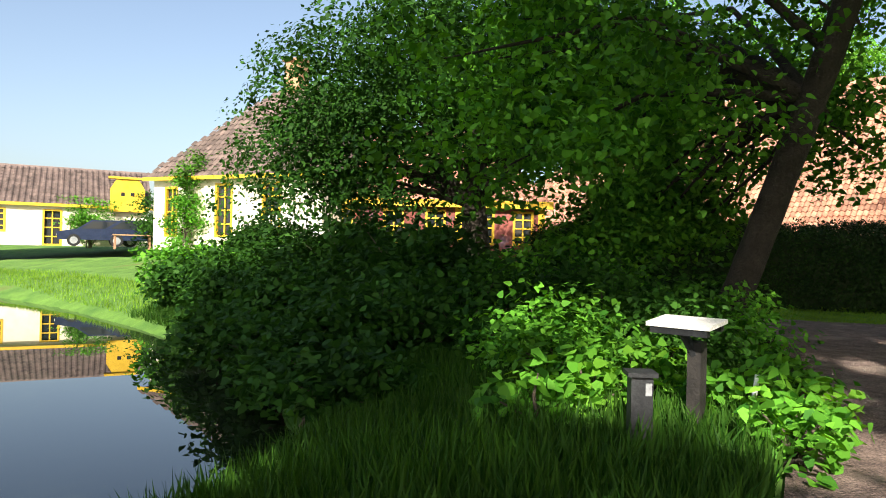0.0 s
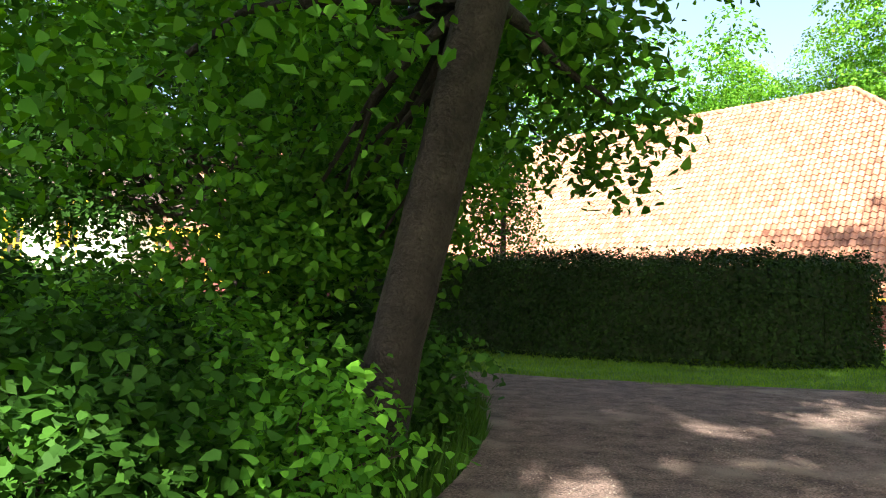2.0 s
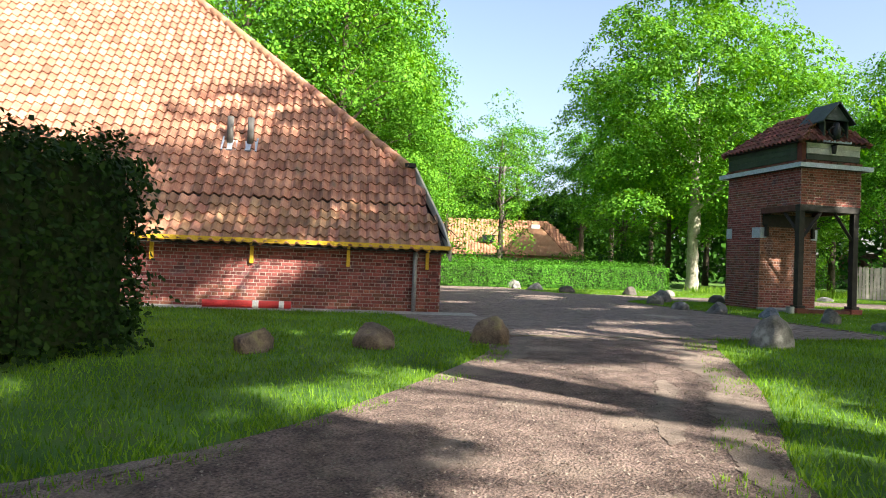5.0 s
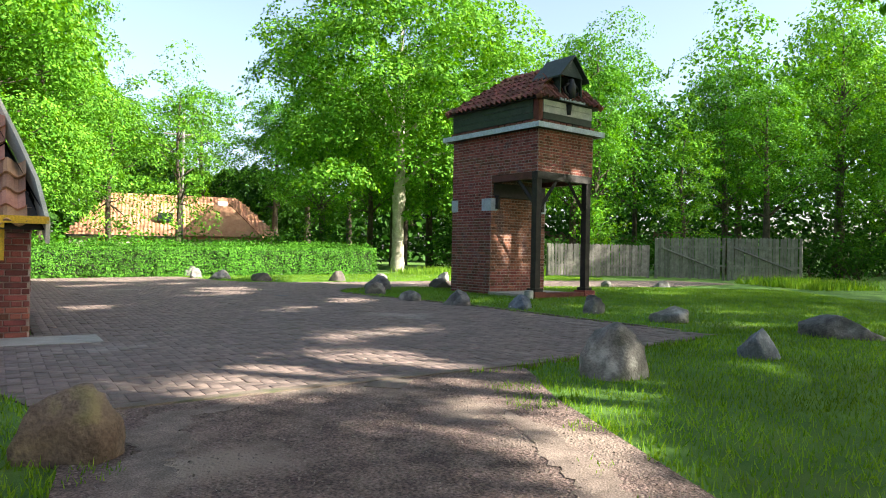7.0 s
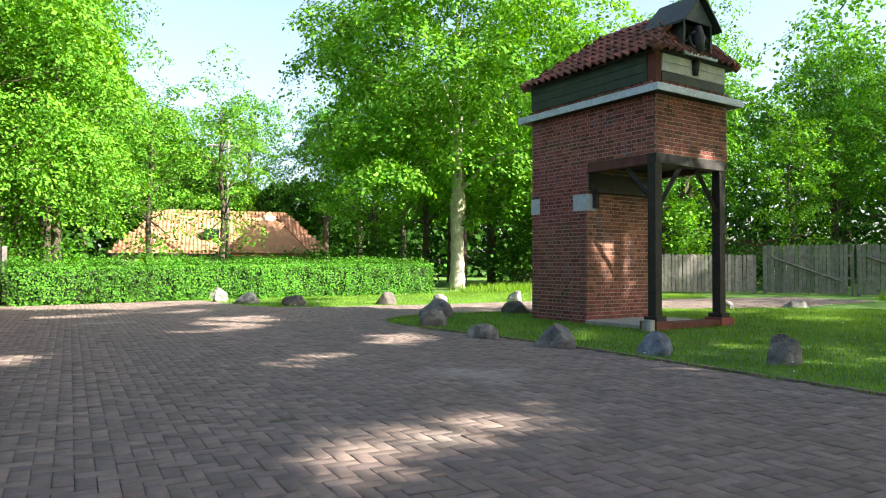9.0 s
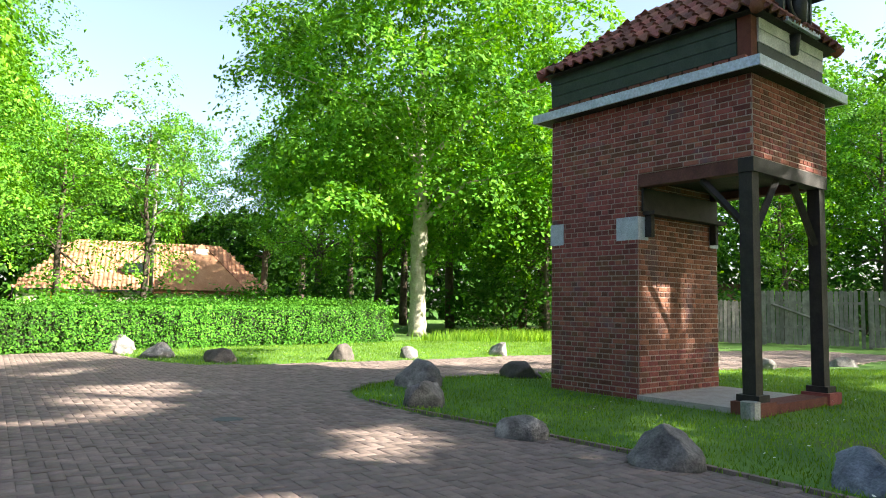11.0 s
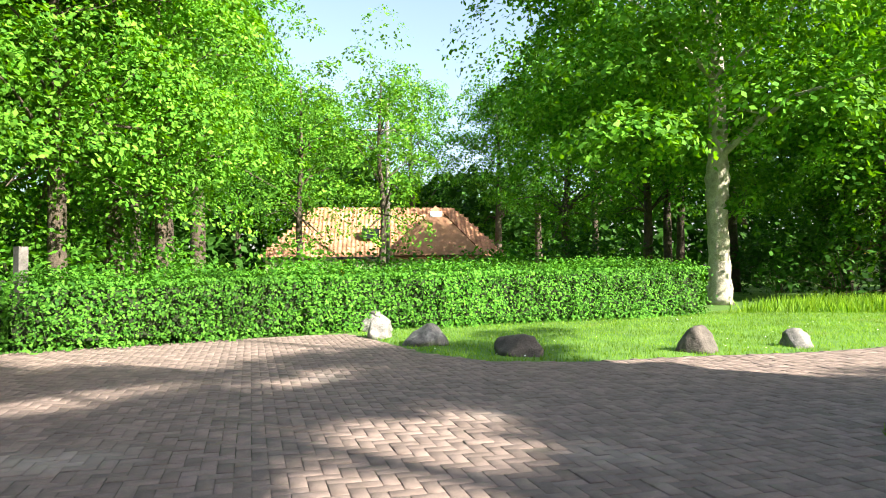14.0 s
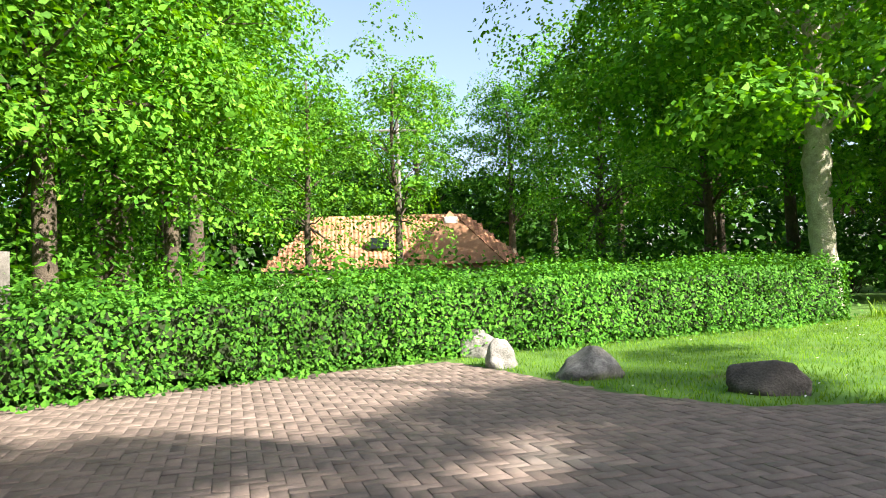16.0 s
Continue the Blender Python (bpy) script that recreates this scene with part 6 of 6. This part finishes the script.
# low growth under the wood
for i in range(26):
    x, y = 53 + (i % 5) * 6 + rngT.uniform(-2, 2), -12 + (i // 5) * 7.5 + rngT.uniform(-2, 2)
    bush("dark undergrowth at the foot of the wood", (x, y, 0), (2.6, 2.6, 2.2 + rngT.random()), 40, 40, M_LEAF_DARK, 0.24, 200 + i, 1.0)
for i, (x, y) in enumerate(((34, 33), (37.5, 33), (41, 31), (45, 30), (49, 27.5), (30, 34), (26, 36))):
    bush("shrubs behind the clipped hedge", (x, y, 0), (2.0, 2.0, 2.0), 36, 42, M_LEAF, 0.18, 240 + i, 0.9)
# conifer in front of the barn's far end
cP = np.array([(r * math.cos(a), r * math.sin(a), z) for z in np.linspace(1.0, 5.6, 16) for a in np.linspace(0, 6.28, 7)[:-1] + z for r in (0.35 * (6 - z) * 0.55, 0.35 * (6 - z))])
tree("young pine with open branches behind the hedge", (4.4, 20.6, 0), ((0, 0, 0, 0.12), (0, 0, 3, 0.08), (0, 0, 5.8, 0.02)), 5, cP, 34, 0.55, M_LEAF_DARK, 0.12, 91, limbs=40, flat=0.4)

# ---------------------------------------------------------------- growth on the bank
for i, (x, y, r, h, n, leaf, sz) in enumerate((
        (-0.6, 3.4, 0.8, 0.8, 46, M_LEAF, 0.085), (0.7, 4.2, 0.8, 0.8, 44, M_LEAF_DARK, 0.085), (0.2, 5.3, 1.2, 1.1, 66, M_LEAF_DARK, 0.085), (1.5, 5.2, 0.7, 0.8, 38, M_LEAF, 0.085), (-1.5, 5.0, 1.1, 1.1, 50, M_LEAF_BANK_SHADED, 0.11),
        (-2.4, 7.4, 1.4, 1.6, 60, M_LEAF_BANK_SHADED, 0.14), (-0.6, 7.6, 1.5, 1.0, 56, M_LEAF_BANK_SHADED, 0.13), (-3.8, 10.2, 1.7, 1.9, 70, M_LEAF_BANK_SHADED, 0.15), (-1.8, 10.4, 1.8, 1.15, 66, M_LEAF_BANK_SHADED, 0.15), (0.9, 9.2, 1.2, 1.8, 60, M_LEAF_BANK_SHADED, 0.13),
        (-6.2, 12.6, 1.9, 1.5, 76, M_LEAF_BANK_SHADED, 0.16), (-4.0, 13.2, 2.1, 1.6, 76, M_LEAF_BANK_SHADED, 0.16), (-8.9, 15.0, 1.6, 1.2, 60, M_LEAF, 0.16), (-8.0, 17.4, 2.2, 1.7, 80, M_LEAF_BANK_SHADED, 0.17), (-5.2, 18.2, 2.4, 2.0, 80, M_LEAF_BANK_SHADED, 0.17), (-1.6, 20.5, 2.2, 1.1, 50, M_LEAF_BANK_SHADED, 0.17),
        (-2.7, 5.7, 0.9, 0.9, 40, M_LEAF_BANK_SHADED, 0.13), (-4.9, 8.6, 1.1, 1.0, 44, M_LEAF_BANK_SHADED, 0.14), (-6.6, 10.9, 1.2, 1.1, 44, M_LEAF_BANK_SHADED, 0.15), (-2.2, 3.1, 0.4, 0.5, 18, M_LEAF_BANK_SHADED, 0.12), (0.2, 7.9, 1.2, 2.3, 60, M_LEAF, 0.11), (2.05, 7.1, 0.65, 0.95, 44, M_LEAF_DARK, 0.10), (-0.9, 6.0, 0.9, 1.2, 46, M_LEAF, 0.10), (-2.75, 3.3, 0.6, 0.6, 24, M_LEAF_BANK_SHADED, 0.11), (-3.3, 4.2, 0.7, 0.7, 30, M_LEAF_BANK_SHADED, 0.11), (-3.9, 5.5, 0.8, 0.8, 34, M_LEAF_BANK_SHADED, 0.12), (-5.2, 7.2, 0.9, 0.8, 36, M_LEAF_BANK_SHADED, 0.13),
        (-0.45, 2.1, 0.35, 0.5, 10, M_LEAF_FRESH, 0.13), (0.62, 2.25, 0.35, 0.5, 16, M_LEAF, 0.11), (0.98, 1.75, 0.35, 0.45, 15, M_LEAF_FRESH, 0.10), (0.72, 1.1, 0.30, 0.35, 12, M_LEAF, 0.10), (0.05, 2.7, 0.45, 0.6, 16, M_LEAF_FRESH, 0.11), (1.2, 2.6, 0.4, 0.5, 14, M_LEAF, 0.11), (-0.9, 1.7, 0.35, 0.4, 9, M_LEAF, 0.13), (-2.9, 5.0, 0.7, 0.8, 30, M_LEAF_BANK_SHADED, 0.12), (-4.2, 7.2, 0.9, 0.9, 36, M_LEAF_BANK_SHADED, 0.13), (-5.9, 9.6, 1.0, 0.9, 40, M_LEAF_BANK_SHADED, 0.14), (-7.8, 12.0, 1.0, 0.9, 40, M_LEAF_BANK_SHADED, 0.15))):
    bush("bank plant with broad fresh green leaves" if leaf is M_LEAF_FRESH else "bank shrub with broad green leaves" if leaf is M_LEAF else "dense canal bank shrub, leaves coloured dark for shade", (x, y, float(ground_z(x, y))), (r, r, h), n, 75 if r > 0.45 else 26, leaf, sz * 0.9, 300 + i, 0.5 if r > 0.45 else 0.24, shape="hex" if i < 10 or i > 18 else "kite")


def blades(name, label, poly, per_m2, length, seed, leaf, lean=0.35, holes=(), clip=None):
    """Grass over a plan area: single tapering blades."""
    rng = np.random.default_rng(seed)
    xs, ys = [p[0] for p in poly], [p[1] for p in poly]
    n = int((max(xs) - min(xs)) * (max(ys) - min(ys)) * per_m2)
    x, y = rng.uniform(min(xs), max(xs), n), rng.uniform(min(ys), max(ys), n)
    ok = inside(poly, x, y)
    for h in holes:
        ok &= ~inside(h, x, y)
    if clip:
        ok &= clip(x, y)
    x, y = x[ok], y[ok]
    n = len(x)
    z = ground_z(x, y) - 0.01
    a = rng.uniform(0, 6.283, n)
    l = length * rng.uniform(0.5, 1.3, n)
    w = 0.0035 + 0.05 * l
    dx, dy = np.cos(a), np.sin(a)
    lx, ly = rng.normal(size=n) * lean * l, rng.normal(size=n) * lean * l
    v = np.stack((np.stack((x - dx * w, y - dy * w, z), 1), np.stack((x + dx * w, y + dy * w, z), 1), np.stack((x + lx, y + ly, z + l), 1)), 1).reshape(-1, 3)
    return tagged(new(name, np_mesh(name, v, np.arange(n * 3).reshape(n, 3), leaf)), label, "grass", kind="stuff")


WALK = (ROAD_S, COURT)
blades("grass", "short green lawn grass beside the barn", [(1.5, 12.4), (5, 11.3), (9, 10.4), (12, 10.8), (15.5, 12.2), (17.2, 14.6), (18.3, 16.2), (13.5, 20.6), (11.5, 16.0), (6, 15.8), (1.5, 19)], 900, 0.055, 401, M_BLADE, holes=WALK)
blades("grass", "short lawn grass south of the lane", [(10.6, 7.9), (19.2, 10.9), (23.0, 8.0), (27, 2), (20, 0), (12, 4)], 750, 0.06, 402, M_BLADE, holes=WALK)
blades("grass", "lawn grass round the tower", [(22.4, 8.2), (29.6, 16.6), (32.2, 16.3), (35.2, 12.2), (37, 8), (38, 3), (27, 2)], 650, 0.055, 403, M_BLADE, holes=WALK)
blades("grass", "sunlit lawn grass in front of the hedge", [(32.6, 20.5), (35.4, 24.8), (43.5, 19.6), (50, 17), (46, 9), (42.5, 9), (38, 14.5)], 420, 0.06, 404, M_BLADE, holes=WALK)
# bank and verge grass takes the blade colour darkened for shade
blades("tall_grass", "tall rank grass on the canal bank", [(-4.4, -6), (-1.6, -3.0), (0.5, 0.8), (1.5, 3.2), (0, 4.2), (-3.4, 5)], 900, 0.24, 405, M_BLADE_SHADED, 0.3, holes=(*WALK, CANAL))
blades("tall_grass", "rank grass on the sloping bank, coloured dark for shade", [(-2.9, 2.2), (-0.5, 4.2), (-3.0, 9), (-8, 13.5), (-9.6, 11.6), (-6.8, 8.0), (-4.4, 5.0)], 420, 0.2, 411, M_BLADE_SHADED, 0.4, holes=(CANAL,))
blades("tall_grass", "tall grass along the lane's edge", [(0.5, 0.8), (1.4, 2.2), (2.8, 5.6), (3.0, 9.4), (2.2, 11), (0.8, 9), (0.6, 4)], 500, 0.22, 406, M_BLADE_SHADED, 0.35, holes=WALK)
tufts = lambda x, y: np.sin(x * 3.1 + 2 * np.sin(y * 2.3)) + np.sin(x * 7.7 + y * 5.1) > 0.1
blades("grass", "grass creeping over the lane's ragged edge", [(4.3, 11.6), (9, 10.4), (12.8, 11.05), (14.6, 11.75), (15.4, 12.3), (14.6, 12.3), (12.8, 11.6), (9, 10.9), (4.3, 12.1)], 800, 0.05, 412, M_BLADE, clip=tufts)
blades("grass", "grass creeping over the lane's ragged edge", [(9.2, 6.3), (11, 7.8), (14.3, 8.8), (17.4, 10.0), (18.7, 10.5), (18.4, 10.95), (17.2, 10.5), (14.2, 9.3), (10.8, 8.35), (9.0, 6.9)], 800, 0.05, 413, M_BLADE, clip=tufts)
blades("tall_grass", "long grass tufts in front of the wooden gate", [(38, 2), (44, 3.5), (45, 1.0), (40, -1)], 120, 0.35, 407, M_BLADE, 0.3, holes=(COURT,))
blades("tall_grass", "rough grass at the wood's edge", [(44, 19), (50, 17), (54, 10), (50, 11), (46, 14)], 130, 0.35, 408, M_BLADE, 0.3)
blades("tall_grass", "bright grass on the far canal bank", [(-9, 11.6), (-17, 18.8), (-30, 26.6), (-30, 29), (-17, 22), (-9, 15)], 110, 0.16, 409, M_BLADE, 0.3)

# ---------------------------------------------------------------- brick paving, in herringbone
PL_, PW_ = 0.205, 0.1025
pv = thing("pavement_bricks", "reddish grey brick pavers laid in herringbone", "pavement", kind="structure")
cell = axes((24.0, 14.0, 0), BN)
inv = cell.inverted()
cs = [inv @ Vector((x, y, 0)) for x, y in COURT]
lx0, lx1, ly0, ly1 = min(c.x for c in cs), max(c.x for c in cs), min(c.y for c in cs), max(c.y for c in cs)
# a 90-degree herringbone: in units of a brick's width, bricks at (i + 4k steps)
pos = []
u_ = PW_
for a in range(int(lx0 / u_) - 2, int(lx1 / u_) + 3):
    for b in range(int(ly0 / u_) - 2, int(ly1 / u_) + 3):
        s = (a - b) % 4
        if s == 0:
            pos.append((a * u_ + u_, b * u_ + u_ / 2, 0))      # lies along x: cells a, a+1
        elif s == 3:
            pos.append((a * u_ + u_ / 2, b * u_ + u_, 1))      # lies along y: cells b, b+1
pos = np.array(pos)
wx = cell[0][0] * pos[:, 0] + cell[0][1] * pos[:, 1] + cell[0][3]
wy = cell[1][0] * pos[:, 0] + cell[1][1] * pos[:, 1] + cell[1][3]
ok = inside(COURT, wx, wy) & (edge_dist(COURT, wx, wy) > 0.06)
pos, wx, wy = pos[ok], wx[ok], wy[ok]
rngP = np.random.default_rng(9)
hz = rngP.normal(size=len(pos)) * 0.0022
j_, e_ = 0.0022, 0.003
paver = {}
for o in (0, 1):
    hx, hy = ((PL_ / 2 - j_, PW_ / 2 - j_) if o == 0 else (PW_ / 2 - j_, PL_ / 2 - j_))
    paver[o] = (np.array([(-hx, -hy, -0.03), (hx, -hy, -0.03), (hx, hy, -0.03), (-hx, hy, -0.03), (-hx, -hy, -e_), (hx, -hy, -e_), (hx, hy, -e_), (-hx, hy, -e_), (-hx + e_, -hy + e_, 0), (hx - e_, -hy + e_, 0), (hx - e_, hy - e_, 0), (-hx + e_, hy - e_, 0)]))
pf_ = np.array([(8, 9, 10, 11), (4, 5, 9, 8), (5, 6, 10, 9), (6, 7, 11, 10), (7, 4, 8, 11), (0, 1, 5, 4), (1, 2, 6, 5), (2, 3, 7, 6), (3, 0, 4, 7)])
near_ = np.hypot(wx - 19.2, wy - 12.0)
first = np.argsort(near_)[:300]
mask = np.zeros(len(pos), bool)
mask[first] = True
R3 = np.array(cell.to_3x3())
own = {o: np_mesh("paver", paver[o], pf_, M_PAVER) for o in (0, 1)}
for i in first:
    ob = new("paver", own[int(pos[i, 2])])
    ob.parent = pv
    ob.matrix_basis = Matrix.Translation((wx[i], wy[i], 0.004 + hz[i])) @ cell.to_3x3().to_4x4() @ Matrix.Rotation(float(rngP.normal() * 0.008), 4, "Z")
vs, fs, k = [], [], 0
for i in np.nonzero(~mask)[0]:
    v = paver[int(pos[i, 2])] @ R3.T
    v = v + np.array((wx[i], wy[i], 0.004 + hz[i]))
    vs.append(v)
    fs.append(pf_ + k)
    k += len(v)
pm = new("pavers", np_mesh("pavers", np.concatenate(vs), np.concatenate(fs), M_PAVER))
pm.parent = pv
tagged(pm, kind="stuff")
kb = thing("kerb", "row of upright bricks edging the paving", "kerb", kind="structure")
edge_ = [(22.75, 8.5), (24.25, 10.05), (26.35, 12.25), (27.65, 13.95), (28.65, 15.35), (29.3, 16.0)]
for (x0, y0), (x1, y1) in zip(edge_, edge_[1:]):
    L_ = math.hypot(x1 - x0, y1 - y0)
    me_ = axes((x0, y0, 0), (x1 - x0, y1 - y0))
    for i in range(int(L_ / 0.23)):
        part("kerb_brick", MB().box((i * 0.23 + 0.005, -0.055, -0.1), (i * 0.23 + 0.222, 0.0, 0.014), me_), M_PAVER, kb)
single("kerb_strip", MB().box((-0.1, -0.05, -0.1), (4.2, 0.05, 0.018), axes((15.95, 13.15, 0), (2.85, -2.6))), M_SANDY, "sandy edging strip between lane and paving", "kerb", "structure")

# sand washed along the lane's edges
def sand_patch(pts, width, seed):
    rng = np.random.default_rng(seed)
    line = smooth_line([(x, y, 0) for x, y in pts], 45)
    left, right = [], []
    for i, p in enumerate(line):
        a, b = Vector(line[max(i - 1, 0)]), Vector(line[min(i + 1, len(line) - 1)])
        d = (b - a).normalized()
        q = math.sin(math.pi * (i + 0.3) / len(line)) ** 0.6
        w0, w1 = (width * q * (0.55 + 0.3 * math.sin(i * 0.21 + k * 2.1) * math.sin(i * 0.083 + seed) + rng.uniform(-0.12, 0.12)) for k in (0, 1))
        left.append((p[0] - d.y * w0, p[1] + d.x * w0, 0.010))
        right.append((p[0] + d.y * w1, p[1] - d.x * w1, 0.010))
    n = len(line)
    mb = MB().add(left + right, [(i, n + i, n + i + 1, i + 1) for i in range(n - 1)])
    mb.add([(x, y, 0.0) for x, y, _ in left + right], [(i, i + 1, n + i + 1, n + i) for i in range(n - 1)])
    single("sand", mb, M_SAND, "pale sand washed into a rut of the lane", "sand", "structure")


for k_, (pts_, w_) in enumerate(((((10.6, 7.9), (12.2, 8.6), (13.8, 9.0), (15.4, 9.8), (16.8, 10.4)), 0.32), (((11.5, 8.8), (12.6, 9.2), (14.0, 9.7)), 0.2), (((13.6, 11.3), (14.8, 11.8), (15.9, 12.4), (16.6, 12.2)), 0.28), (((6.2, 11.2), (8.0, 10.8), (9.8, 10.6)), 0.14))):
    sand_patch(pts_, w_, 500 + k_)

# loose grit on the lane
rngG = np.random.default_rng(21)
gx_, gy_ = rngG.uniform(1.5, 18.5, 90000), rngG.uniform(0, 13.5, 90000)
okG = inside(ROAD_S, gx_, gy_)
pG = np.stack((gx_[okG], gy_[okG], np.full(int(okG.sum()), 0.008)), 1)
vG, fG = leaf_verts(pG, rngG.normal(size=pG.shape) * 0.45 + np.array((0, 0, 1.0)), 0.022, rngG)
tagged(new("grit", np_mesh("grit", vG, fG, M_GRIT)), "loose pale grit and bits on the worn lane", "gravel", kind="stuff")
# daisies in the lawns
rngD = np.random.default_rng(15)
dx_, dy_ = rngD.uniform(23, 45, 900), rngD.uniform(6, 23, 900)
okD = ~inside(COURT, dx_, dy_) & ~inside(ROAD_S, dx_, dy_)
pD = np.stack((dx_[okD], dy_[okD], np.full(int(okD.sum()), 0.07)), 1)
vD, fD = leaf_verts(pD, rngD.normal(size=pD.shape) * 0.15 + np.array((0, 0, 1.0)), 0.026, rngD, "hex")
tagged(new("daisies", np_mesh("daisies", vD, fD, M_WHITE)), "tiny white daisies scattered over the lawns", "flowers", kind="stuff")
